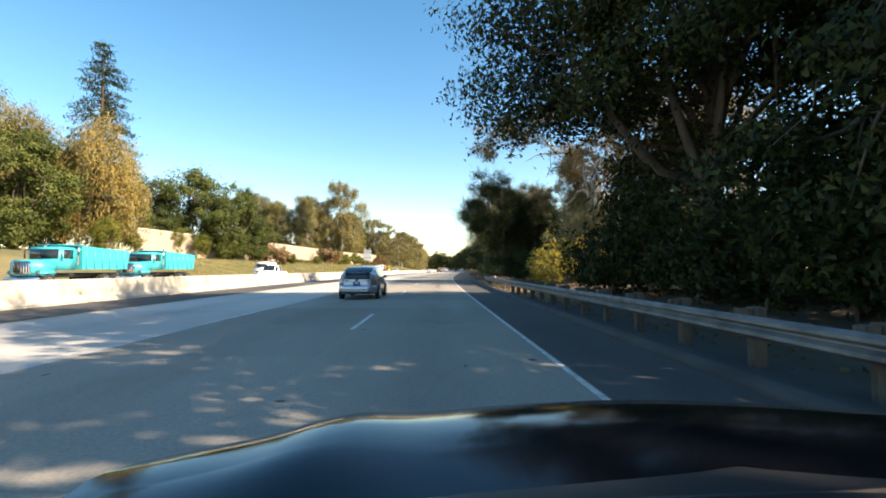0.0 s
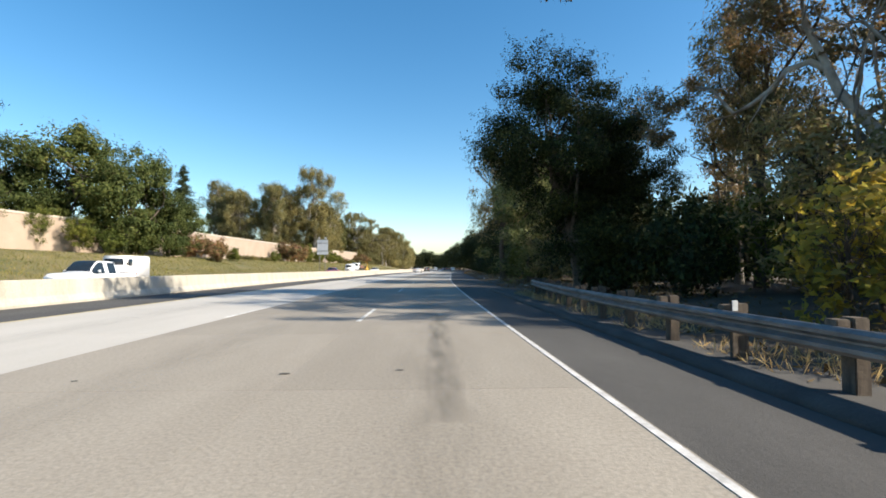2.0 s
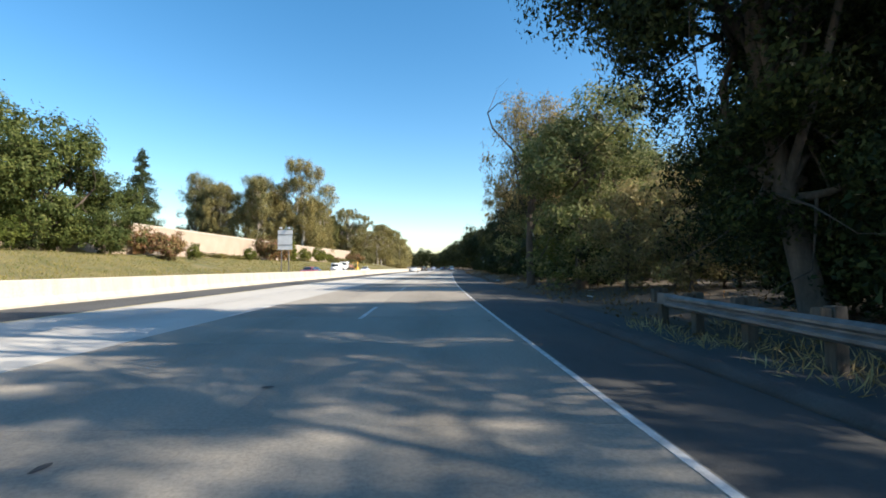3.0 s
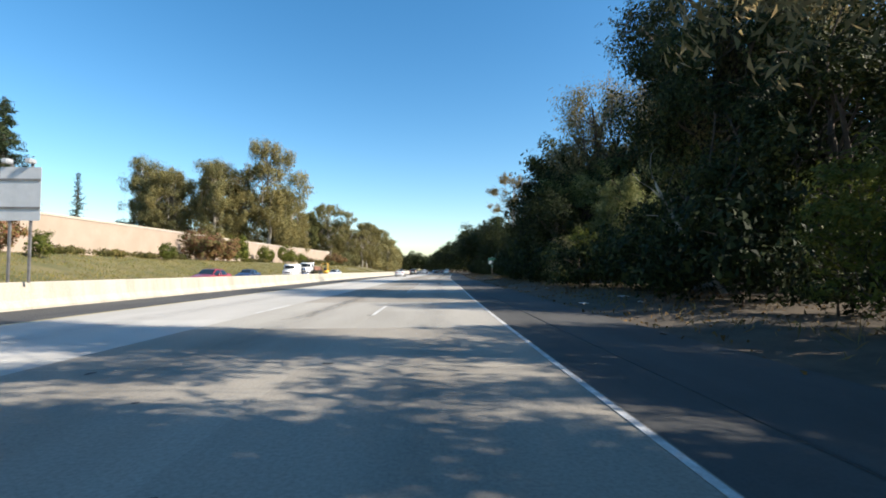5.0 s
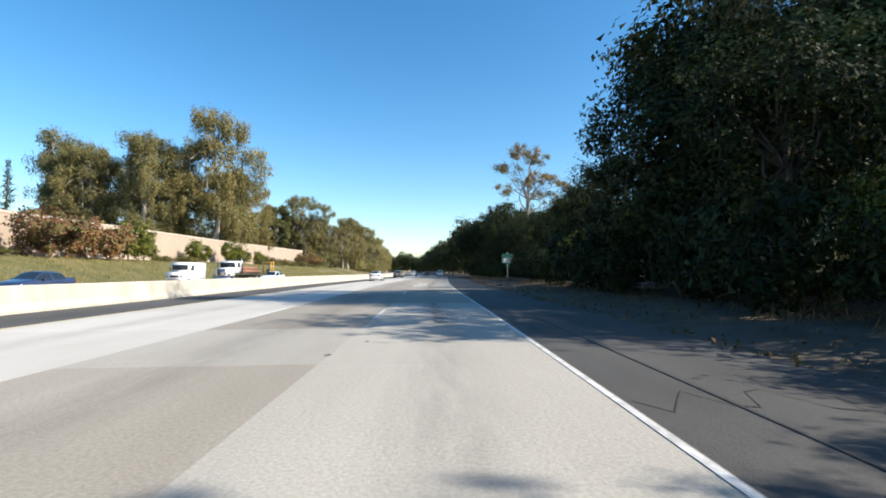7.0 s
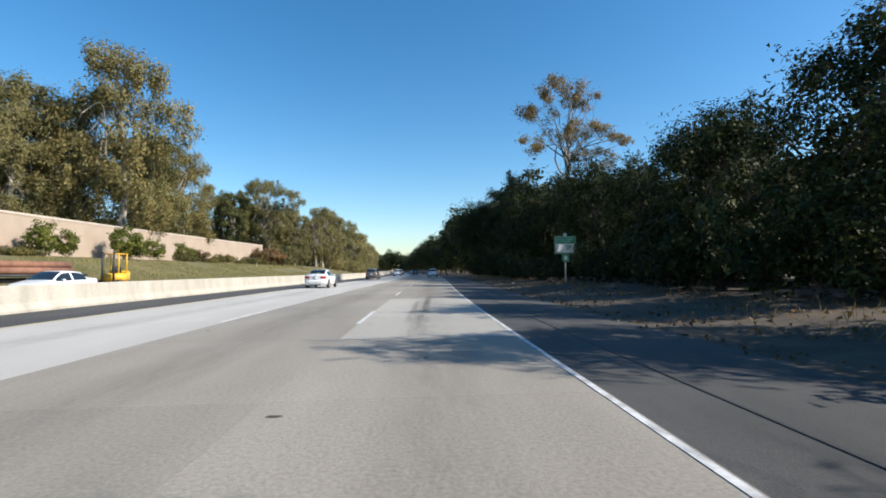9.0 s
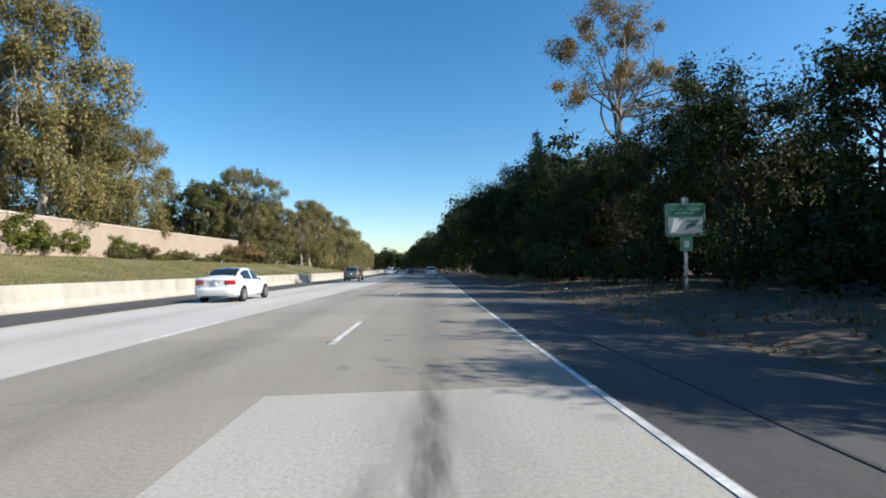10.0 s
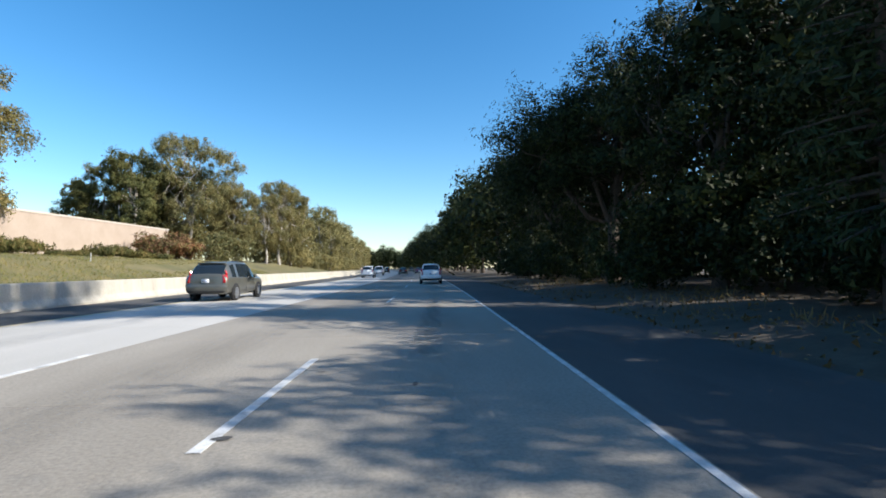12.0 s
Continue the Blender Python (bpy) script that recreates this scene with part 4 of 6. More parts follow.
def ragged_patch(name, u, y, su, sy, seed, mat, z=0.0042, n=64):
    r = np.random.default_rng(seed)
    v = []
    for k in range(n):
        a = 2 * math.pi * k / n
        q = 1 + 0.30 * r.uniform(-1, 1)
        v.append(on_road(u + su * math.cos(a) * q, y + sy * math.sin(a) * q, z))
    return mesh_object(name, v, [tuple(range(n))], mat, road)


r_ = np.random.default_rng(77)
for i in range(70):
    ragged_patch("tar_spot", r_.uniform(-5.4, 1.6), r_.uniform(0, 225), r_.uniform(0.02, 0.06), r_.uniform(0.03, 0.10), 300 + i, M_ASPHALT, 0.0050, 9)
for i in range(60):
    y = 4 + i * 3.9
    if i % 4 != 1:
        ragged_patch("scuff", -1.83 + r_.uniform(-0.1, 0.35), y + r_.uniform(-1, 1), r_.uniform(0.05, 0.11), r_.uniform(0.02, 0.05), 500 + i, M_ASPHALT, 0.0098, 9)

# guardrail with timber posts
RAIL_U = 4.35


def rail_at(y):
    return RAIL_U + 1.5 * min(1.0, max(0.0, (y - 40) / 18.5)) ** 1.6


rail = new("guardrail")
tagged(rail, "weathered steel guardrail on short timber posts", "guardrail")
wprof = [(0.0, 0.45), (-0.02, 0.46), (-0.075, 0.50), (-0.075, 0.545), (0.0, 0.59), (0.0, 0.615), (-0.075, 0.66), (-0.075, 0.705), (-0.02, 0.745), (0.0, 0.755),
         (0.012, 0.75), (-0.06, 0.70), (-0.06, 0.665), (0.014, 0.62), (0.014, 0.585), (-0.06, 0.54), (-0.06, 0.505), (0.012, 0.455)]
bw = -40.0
while bw < 56:
    n, v, f = len(wprof), [], []
    for q in range(5):
        y = bw + 1.0025 * q
        v += [on_road(rail_at(y) + a + (0.004 if int(bw / 4) % 2 else 0), y, b - 0.04) for a, b in wprof]
    for i in range(4):
        f += [(i * n + j, i * n + (j + 1) % n, i * n + n + (j + 1) % n, i * n + n + j) for j in range(n)]
    f += [tuple(range(n))[::-1], tuple(range(4 * n, 5 * n))]
    mesh_object("rail_beam", v, f, M_GALV, rail)
    bw += 4.0
post_me, block_me = None, None
for y in np.arange(-39, 58.5, 2.0):
    for nm, sx, sy, z0, z1, du in (("post", 0.18, 0.2, -0.5, 0.80, 0.30), ("spacer_block", 0.16, 0.18, 0.44, 0.78, 0.105)):
        key = post_me if nm == "post" else block_me
        if key is None:
            o = part(nm, box_bm(sx, sy, z1 - z0, (0, 0, (z0 + z1) / 2), 0.012), M_POST, rail)
            if nm == "post":
                post_me = o.data
            else:
                block_me = o.data
        else:
            o = new(nm, key)
            o.parent = rail
        o.location = on_road(rail_at(float(y)) + du, float(y), 0.01 * ((int(y) * 13) % 5))
# flared end of the rail
end = strip("end_shoe", [(5.75, 0.43), (5.75, 0.70), (5.79, 0.70), (5.79, 0.43)], [55.9, 56.4, 56.9], M_GALV, rail, True)

# low asphalt dike along the edge of the shoulder, in front of the rail
M_DIKE = rough_mat("dike_asphalt", (0.035, 0.034, 0.033), (0.075, 0.072, 0.068), 0.9, 30, 0.9, 0.5, 0.5)
tagged(strip("kerb", [(3.60, -0.05), (3.64, 0.04), (3.72, 0.10), (3.86, 0.11), (3.98, 0.05), (4.04, -0.06)], list(np.arange(-40, 60.1, 2.0)), M_DIKE, None, True, True), "low rolled asphalt kerb along the shoulder", "kerb", kind="structure")

# green roadside sign on a timber post
M_GREEN = gloss_mat("sign_green", (0.02, 0.13, 0.085), 0.45)
M_WHITE = gloss_mat("sign_white", (0.72, 0.73, 0.72), 0.45)
M_BACK = gloss_mat("sign_back", (0.55, 0.56, 0.57), 0.5, 0.4)
M_BLUEGREY = gloss_mat("sign_picture", (0.24, 0.29, 0.30), 0.5)
# lettering bars in a muted green close to the panel's
M_MUTED = gloss_mat("sign_faded", (0.06, 0.19, 0.15), 0.5)
M_GREYPOST = rough_mat("bleached_timber", (0.30, 0.28, 0.25), (0.46, 0.44, 0.40), 3.0, 20, 0.9, 0.4, 0.4, (4, 4, 0.4))


def plate_bm(w, h, t, at, bevel=0.03):
    bm = bmesh.new()
    n, v = 5, []
    for cx, cz, a0 in ((w / 2 - bevel, h / 2 - bevel, 0), (-w / 2 + bevel, h / 2 - bevel, 90), (-w / 2 + bevel, -h / 2 + bevel, 180), (w / 2 - bevel, -h / 2 + bevel, 270)):
        for k in range(n):
            a = radians(a0 + 90 * k / (n - 1))
            v.append((cx + bevel * math.cos(a), cz + bevel * math.sin(a)))
    fr = [bm.verts.new((at[0] + x, at[1] - t / 2, at[2] + z)) for x, z in v]
    bk = [bm.verts.new((at[0] + x, at[1] + t / 2, at[2] + z)) for x, z in v]
    bm.faces.new(fr)
    bm.faces.new(bk[::-1])
    for i in range(len(v)):
        j = (i + 1) % len(v)
        bm.faces.new((fr[j], fr[i], bk[i], bk[j]))
    return bm


sign = new("roadside_sign")
tagged(sign, "green and white roadside sign on a grey post", "sign")
part("post", box_bm(0.12, 0.1, 4.2, (0, 0.06, 1.8), 0.01), M_GREYPOST, sign)
panel = part("panel", plate_bm(1.78, 1.46, 0.02, (0, 0, 3.28), 0.08), M_GREEN, sign)
part("border", plate_bm(1.68, 0.02, 0.006, (0, -0.016, 3.95), 0.008), M_BLUEGREY, panel)
part("border", plate_bm(1.68, 0.02, 0.006, (0, -0.016, 2.61), 0.008), M_BLUEGREY, panel)
for x in (-0.83, 0.83):
    part("border", plate_bm(0.02, 1.34, 0.006, (x, -0.016, 3.28), 0.008), M_BLUEGREY, panel)
part("logo_panel", plate_bm(1.5, 0.72, 0.008, (0, -0.016, 3.03), 0.03), M_BLUEGREY, panel, "pale picture field of the sign")
for i, (w, x, z) in enumerate([(0.62, -0.35, 3.72), (0.5, 0.4, 3.72), (0.9, 0.0, 3.57)]):
    part("text_bar", plate_bm(w, 0.09, 0.006, (x, -0.017, z), 0.01), M_MUTED, panel)
part("text_bar", plate_bm(0.5, 0.1, 0.006, (0.3, -0.025, 3.22), 0.01), M_MUTED, panel)
part("text_bar", plate_bm(0.42, 0.08, 0.006, (0.3, -0.025, 3.05), 0.01), M_MUTED, panel)
bm = bmesh.new()
sw = [bm.verts.new(p) for p in ((-0.66, -0.026, 2.74), (-0.46, -0.026, 2.74), (-0.06, -0.026, 3.3), (-0.5, -0.026, 3.36))]
bm.faces.new(sw)
part("picture_streak", bm, M_WHITE, panel)
shield = part("route_shield", plate_bm(0.36, 0.42, 0.02, (0, -0.012, 4.08), 0.12), M_GREEN, sign)
part("shield_face", plate_bm(0.28, 0.32, 0.006, (0, -0.026, 4.08), 0.1), M_BLUEGREY, shield)
lower = part("number_plate", plate_bm(0.55, 0.62, 0.02, (0.02, 0, 2.22), 0.05), M_GREEN, sign)
part("text_bar", plate_bm(0.22, 0.3, 0.006, (0.02, -0.014, 2.22), 0.02), M_BLUEGREY, lower)
sign.matrix_basis = Matrix.Translation(on_road(10.8, 177.8, 0.12)) @ Matrix.Rotation(radians(-6), 4, "Z") @ Matrix.Scale(0.97, 4)

# delineator on the slope
M_PLATE = gloss_mat("plate_white", (0.75, 0.76, 0.78), 0.5)
marker = new("marker_post")
tagged(marker, "slim pale marker post on the slope behind the barrier", "post")
part("post", box_bm(0.10, 0.03, 1.3, (0, 0, 0.45), 0.01), M_PLATE, marker)
part("reflector", box_bm(0.07, 0.012, 0.12, (0, -0.022, 0.98), 0.004), M_WHITE, marker)
marker.matrix_basis = Matrix.Translation(on_road(-41.4, 259, ground_height(-41.4, 259)))

# sign on the median, seen from behind
msign = new("median_sign")
tagged(msign, "pale sign panel on twin poles above the median barrier", "sign")
for dx in (-0.35, 0.35):
    part("post", box_bm(0.08, 0.08, 4.2, (dx, 0.05, 2.97), 0.01), M_GALV, msign)
part("panel", plate_bm(1.4, 1.9, 0.02, (0, 0, 4.0), 0.06), M_BACK, msign)
for x in (-0.4, 0.4):
    part("lamp", box_bm(0.22, 0.3, 0.16, (x, -0.1, 5.14), 0.03), M_BACK, msign)
for z in (3.5, 4.5):
    part("brace", box_bm(1.4, 0.04, 0.07, (0, -0.032, z)), M_GALV, msign)
msign.matrix_basis = Matrix.Translation(on_road(-14.6, 92, 0.06))

# grass on the slope, litter on the verge
def scatter(n, seed, box, keep):
    r = np.random.default_rng(seed)
    pts = []
    while len(pts) < n:
        u, y = r.uniform(*box[0]), r.uniform(*box[1])
        if keep(u, y):
            p = on_road(u, y, ground_height(u, y))
            pts.append((p.x, p.y, p.z + r.uniform(0, 0.03)))
    return np.array(pts), r


pts, r = scatter(60000, 81, ((-43.6, -31.2), (60, 305)), lambda u, y: on_road(u, y).x > wall_at(y)[0] + 0.4 and noise.noise((u * 0.12, y * 0.05, 3)) > -0.35)
up = np.tile(np.array((0.0, 0.0, 2.2)), (len(pts), 1))
tagged(leaf_mesh("slope_grass", pts, 0.30, 0.045, r, L_GRASS, 0.0, up), "patchy green and straw-coloured grass on the slope", "grass", kind="stuff")
pts, r = scatter(16000, 82, ((5.0, 11.5), (-15, 240)), lambda u, y: noise.noise((u * 0.4, y * 0.2, 8)) > -0.25 and u > 4.9 + 1.2 * abs(noise.noise((0, y * 0.3, 1))))
flat = np.zeros((len(pts), 3))
tagged(leaf_mesh("leaf_litter", pts, 0.12, 0.09, r, L_LITTER, 0.0, flat), "brown fallen leaves scattered along the verge", "leaves", kind="stuff")
pts, r = scatter(4200, 83, ((6.2, 12), (48, 240)), lambda u, y: noise.noise((u * 0.25, y * 0.15, 5)) > 0.05)
up = np.tile(np.array((0.0, 0.0, 2.0)), (len(pts), 1))
tagged(leaf_mesh("verge_grass", pts, 0.30, 0.03, r, L_VERGE, 0.0, up), "sparse dry grass tufts on the verge", "grass", kind="stuff")

pts, r = scatter(5200, 84, ((4.5, 7.6), (20, 57)), lambda u, y: noise.noise((u * 0.9, y * 0.5, 2)) > -0.05)
up = np.tile(np.array((0.0, 0.0, 1.3)), (len(pts), 1))
tagged(leaf_mesh("rail_grass", pts, 0.26, 0.022, r, L_STRAW, 0.0, up), "straw-coloured dry grass under the guardrail", "grass", kind="stuff")

# small white-topped delineator by the rail
deli = new("delineator")
tagged(deli, "short brown marker post with a white reflective top", "post")
part("post", box_bm(0.09, 0.03, 0.84, (0, 0, 0.42), 0.008), M_POST, deli)
part("reflector", box_bm(0.085, 0.012, 0.16, (0, -0.022, 0.78), 0.004), M_WHITE, deli)
deli.matrix_basis = Matrix.Translation(on_road(4.52, 36.9, 0.0))

# sealed joint along the shoulder, and pale litter where the dirt begins
M_SEAL = rough_mat("joint_tar", (0.02, 0.02, 0.02), (0.04, 0.04, 0.038), 2.0, 30, 0.7, 0.3, 0.4)
strip("sealed_joint", [(2.93, -0.012), (2.935, -0.006), (2.975, -0.006), (2.98, -0.012)], list(np.arange(60, 200, 3.0)), M_SEAL, shoulder, True)
for k in range(9):
    v, r_k = [], np.random.default_rng(700 + k)
    y, u = 66 + 15.0 * k, 1.95
    path = [(u + 0.24 * i, y + 0.5 * math.sin(1.7 * i + k) + r_k.uniform(-0.25, 0.25)) for i in range(11)]
    f = []
    for i, (a, b) in enumerate(path):
        w = 0.012 + 0.012 * r_k.random()
        z = -0.004 - 0.0098 * (a - 1.855) + 0.004
        v += [on_road(a, b - w, z), on_road(a, b + w, z)]
        if i:
            f.append((2 * i - 2, 2 * i - 1, 2 * i + 1, 2 * i))
    mesh_object("crack", v, f, M_SEAL, shoulder)
M_SCRAP = gloss_mat("pale_scrap", (0.62, 0.60, 0.55), 0.6, 0.0, 0.0, 0.2)
for k, (u, y, s) in enumerate([(6.3, 94.5, 0.30), (8.2, 93.2, 0.22), (8.6, 96.0, 0.34), (7.6, 107.5, 0.2), (7.2, 66.5, 0.3), (8.4, 70.0, 0.22), (7.9, 186.0, 0.25)]):
    r_k = np.random.default_rng(720 + k)
    bm = bmesh.new()
    ring = [bm.verts.new((s * math.cos(a) * r_k.uniform(0.6, 1.1), s * 0.6 * math.sin(a) * r_k.uniform(0.6, 1.1), 0.02 + r_k.uniform(0, 0.07))) for a in np.arange(0, 6.2, 0.7)]
    top = bm.verts.new((0, 0, 0.10))
    for i in range(len(ring)):
        bm.faces.new((ring[i], ring[(i + 1) % len(ring)], top))
    scrap = part("scrap", bm, M_SCRAP)
    tagged(scrap, "crumpled pale scrap lying on the dirt verge", "litter", "scraps on the verge")
    scrap.matrix_basis = Matrix.Translation(on_road(u, y, ground_height(u, y) - 0.01)) @ Matrix.Rotation(k * 1.3, 4, "Z")

# ---- vehicles ----
P_SILVER = gloss_mat("silver_paint", (0.45, 0.485, 0.54), 0.32, 0.7, 0.5, 0.05)
P_WHITE = gloss_mat("white_paint", (0.80, 0.80, 0.79), 0.3, 0.0, 0.6)
P_OLIVE = gloss_mat("olive_paint", (0.135, 0.132, 0.108), 0.3, 0.4, 0.6)
P_BLACK = gloss_mat("black_paint", (0.02, 0.02, 0.024), 0.25, 0.2, 0.6)
P_RED = gloss_mat("red_paint", (0.30, 0.02, 0.02), 0.3, 0.1, 0.6)
P_NAVY = gloss_mat("navy_paint", (0.03, 0.045, 0.10), 0.3, 0.2, 0.6)
P_TEAL = gloss_mat("teal_paint", (0.02, 0.42, 0.47), 0.4, 0.0, 0.4)
P_YELLOW = gloss_mat("yellow_paint", (0.75, 0.42, 0.02), 0.4, 0.0, 0.3)
P_RUST = rough_mat("rusty_steel", (0.16, 0.07, 0.04), (0.30, 0.15, 0.09), 1.5, 14, 0.8, 0.3, 0.4)
M_GLASS = gloss_mat("tinted_glass", (0.016, 0.023, 0.03), 0.05, 0.0, 0.0, 0.0)
M_TYRE = rough_mat("tyre_rubber", (0.012, 0.012, 0.012), (0.03, 0.03, 0.03), 6, 30, 0.9, 0.3, 0.3)
M_RIM = gloss_mat("alloy_rim", (0.55, 0.56, 0.57), 0.35, 0.8)
M_RIMBACK = gloss_mat("brake_disc", (0.10, 0.10, 0.10), 0.5, 0.5)
M_TRIM = gloss_mat("black_plastic", (0.018, 0.018, 0.019), 0.55)
M_LAMP = gloss_mat("red_lamp", (0.42, 0.01, 0.012), 0.2, 0.0, 0.8)
M_LAMPDARK = gloss_mat("dark_red_lamp", (0.12, 0.012, 0.02), 0.2, 0.0, 0.8)
M_SEAM = gloss_mat("panel_gap", (0.10, 0.10, 0.10), 0.6)
M_CLEAR = gloss_mat("clear_lamp", (0.20, 0.165, 0.17), 0.12, 0.1, 0.8)
M_INK = gloss_mat("plate_ink", (0.03, 0.05, 0.16), 0.5)
M_BADGE = gloss_mat("plate_grey", (0.35, 0.38, 0.46), 0.5)
M_CHROME = gloss_mat("chrome", (0.7, 0.7, 0.7), 0.12, 1.0)


def wheel(parent, x, y, r, w, rim_mat=None):
    side = 1 if x > 0 else -1
    bm = bmesh.new()
    n = 28
    prof = [(-w / 2, r * 0.70), (-w / 2, r * 0.92), (-w * 0.38, r), (w * 0.38, r), (w / 2, r * 0.92), (w / 2, r * 0.70)]
    rings = [[bm.verts.new((a, q * math.cos(2 * math.pi * k / n), q * math.sin(2 * math.pi * k / n))) for a, q in prof] for k in range(n)]
    for k in range(n):
        for j in range(5):
            bm.faces.new((rings[k][j], rings[k][j + 1], rings[(k + 1) % n][j + 1], rings[(k + 1) % n][j]))
    tyre = part("wheel", bm, M_TYRE, parent, smooth=True)
    tyre.location = (x, y, r)
    bm = bmesh.new()
    bmesh.ops.create_cone(bm, cap_ends=True, segments=28, radius1=r * 0.70, radius2=r * 0.70, depth=0.03, matrix=Matrix.Translation((side * w * 0.22, 0, 0)) @ Matrix.Rotation(math.pi / 2, 4, "Y"))
    part("rim_back", bm, M_RIMBACK, tyre)
    bm = bmesh.new()
    for k in range(10):
        a = 2 * math.pi * k / 10
        box_bm(0.03, 0.055, r * 0.68, (side * w * 0.42, -math.sin(a) * r * 0.34, math.cos(a) * r * 0.34), 0, bm, Matrix.Rotation(a, 4, "X"))
    ring = []
    for k in range(28):
        a = 2 * math.pi * k / 28
        ring.append([bm.verts.new((side * w * d, q * math.cos(a), q * math.sin(a))) for d, q in ((0.49, r * 0.73), (0.49, r * 0.66), (0.3, r * 0.65))])
    for k in range(28):
        for j in range(2):
            bm.faces.new((ring[k][j], ring[k][j + 1], ring[(k + 1) % 28][j + 1], ring[(k + 1) % 28][j]))
    bmesh.ops.create_cone(bm, cap_ends=True, segments=12, radius1=0.06, radius2=0.05, depth=0.03, matrix=Matrix.Translation((side * w * 0.38, 0, 0)) @ Matrix.Rotation(math.pi / 2, 4, "Y"))
    part("rim", bm, rim_mat or M_RIM, tyre)
    return tyre


def smooth_rows(rows, n):
    """More stations between the given ones, on a curve that never overshoots them."""
    q = np.array(rows, float)
    d = (q[1:] - q[:-1]) / (q[1:, :1] - q[:-1, :1])
    t = np.zeros_like(q)
    t[0], t[-1] = d[0], d[-1]
    same = d[:-1] * d[1:] > 0
    t[1:-1] = np.where(same, 2 * d[:-1] * d[1:] / np.where(same, d[:-1] + d[1:], 1.0), 0.0)
    out = []
    for i in range(len(q) - 1):
        h = q[i + 1, 0] - q[i, 0]
        for k in range(n):
            s = k / n
            p = (1 + 2 * s) * (1 - s) ** 2 * q[i] + s * (1 - s) ** 2 * h * t[i] + s * s * (3 - 2 * s) * q[i + 1] + s * s * (s - 1) * h * t[i + 1]
            p[0] = q[i, 0] + s * h
            out.append(tuple(p))
    out.append(tuple(q[-1]))
    return out


def rear_face(parent, paint, levels, zones, wrap=0.16):
    """The car's tail: levels of (z, y, half width); zones: (part, material, s0, s1, z0, z1) cut out of it by share of the half width."""
    zs = []
    for p, q in zip(levels, levels[1:]):
        zs += [tuple(x + (y - x) * k / 3 for x, y in zip(p, q)) for k in range(3)]
    zs.append(levels[-1])
    ss = [-1 + 2 * k / 28 for k in range(29)]
    pt = lambda i, j: (ss[j] * zs[i][2], zs[i][1] + wrap * abs(ss[j]) ** 4, zs[i][0])
    groups = {}
    for i in range(len(zs) - 1):
        for j in range(28):
            sm, zm = (ss[j] + ss[j + 1]) / 2, (zs[i][0] + zs[i + 1][0]) / 2
            key = ("tail_panel", paint, 0)
            for n, (nm, mat, s0, s1, z0, z1) in enumerate(zones):
                if s0 < abs(sm) < s1 and z0 < zm < z1:
                    key = (nm, mat, (1 if sm > 0 else -1) if s0 > 0 else n + 2)
            groups.setdefault(key, []).append((i, j))
    for (nm, mat, _), cells in groups.items():
        bm = bmesh.new()
        vs = {}
        out = 0.0 if nm == "tail_panel" else -0.012
        for i, j in cells:
            f = []
            for a, b in ((i, j), (i, j + 1), (i + 1, j + 1), (i + 1, j)):
                if (a, b) not in vs:
                    x, y, z = pt(a, b)
                    vs[a, b] = bm.verts.new((x * (1.006 if out else 1.0), y + out, z))
                f.append(vs[a, b])
            bm.faces.new(f)
        if out:
            edge = [e for e in bm.edges if len(e.link_faces) == 1]
            got = bmesh.ops.extrude_edge_only(bm, edges=edge)
            for v in got["geom"]:
                if isinstance(v, bmesh.types.BMVert):
                    v.co.y += 0.03
                    v.co.x *= 0.985
        part(nm, bm, mat, parent, smooth=True)


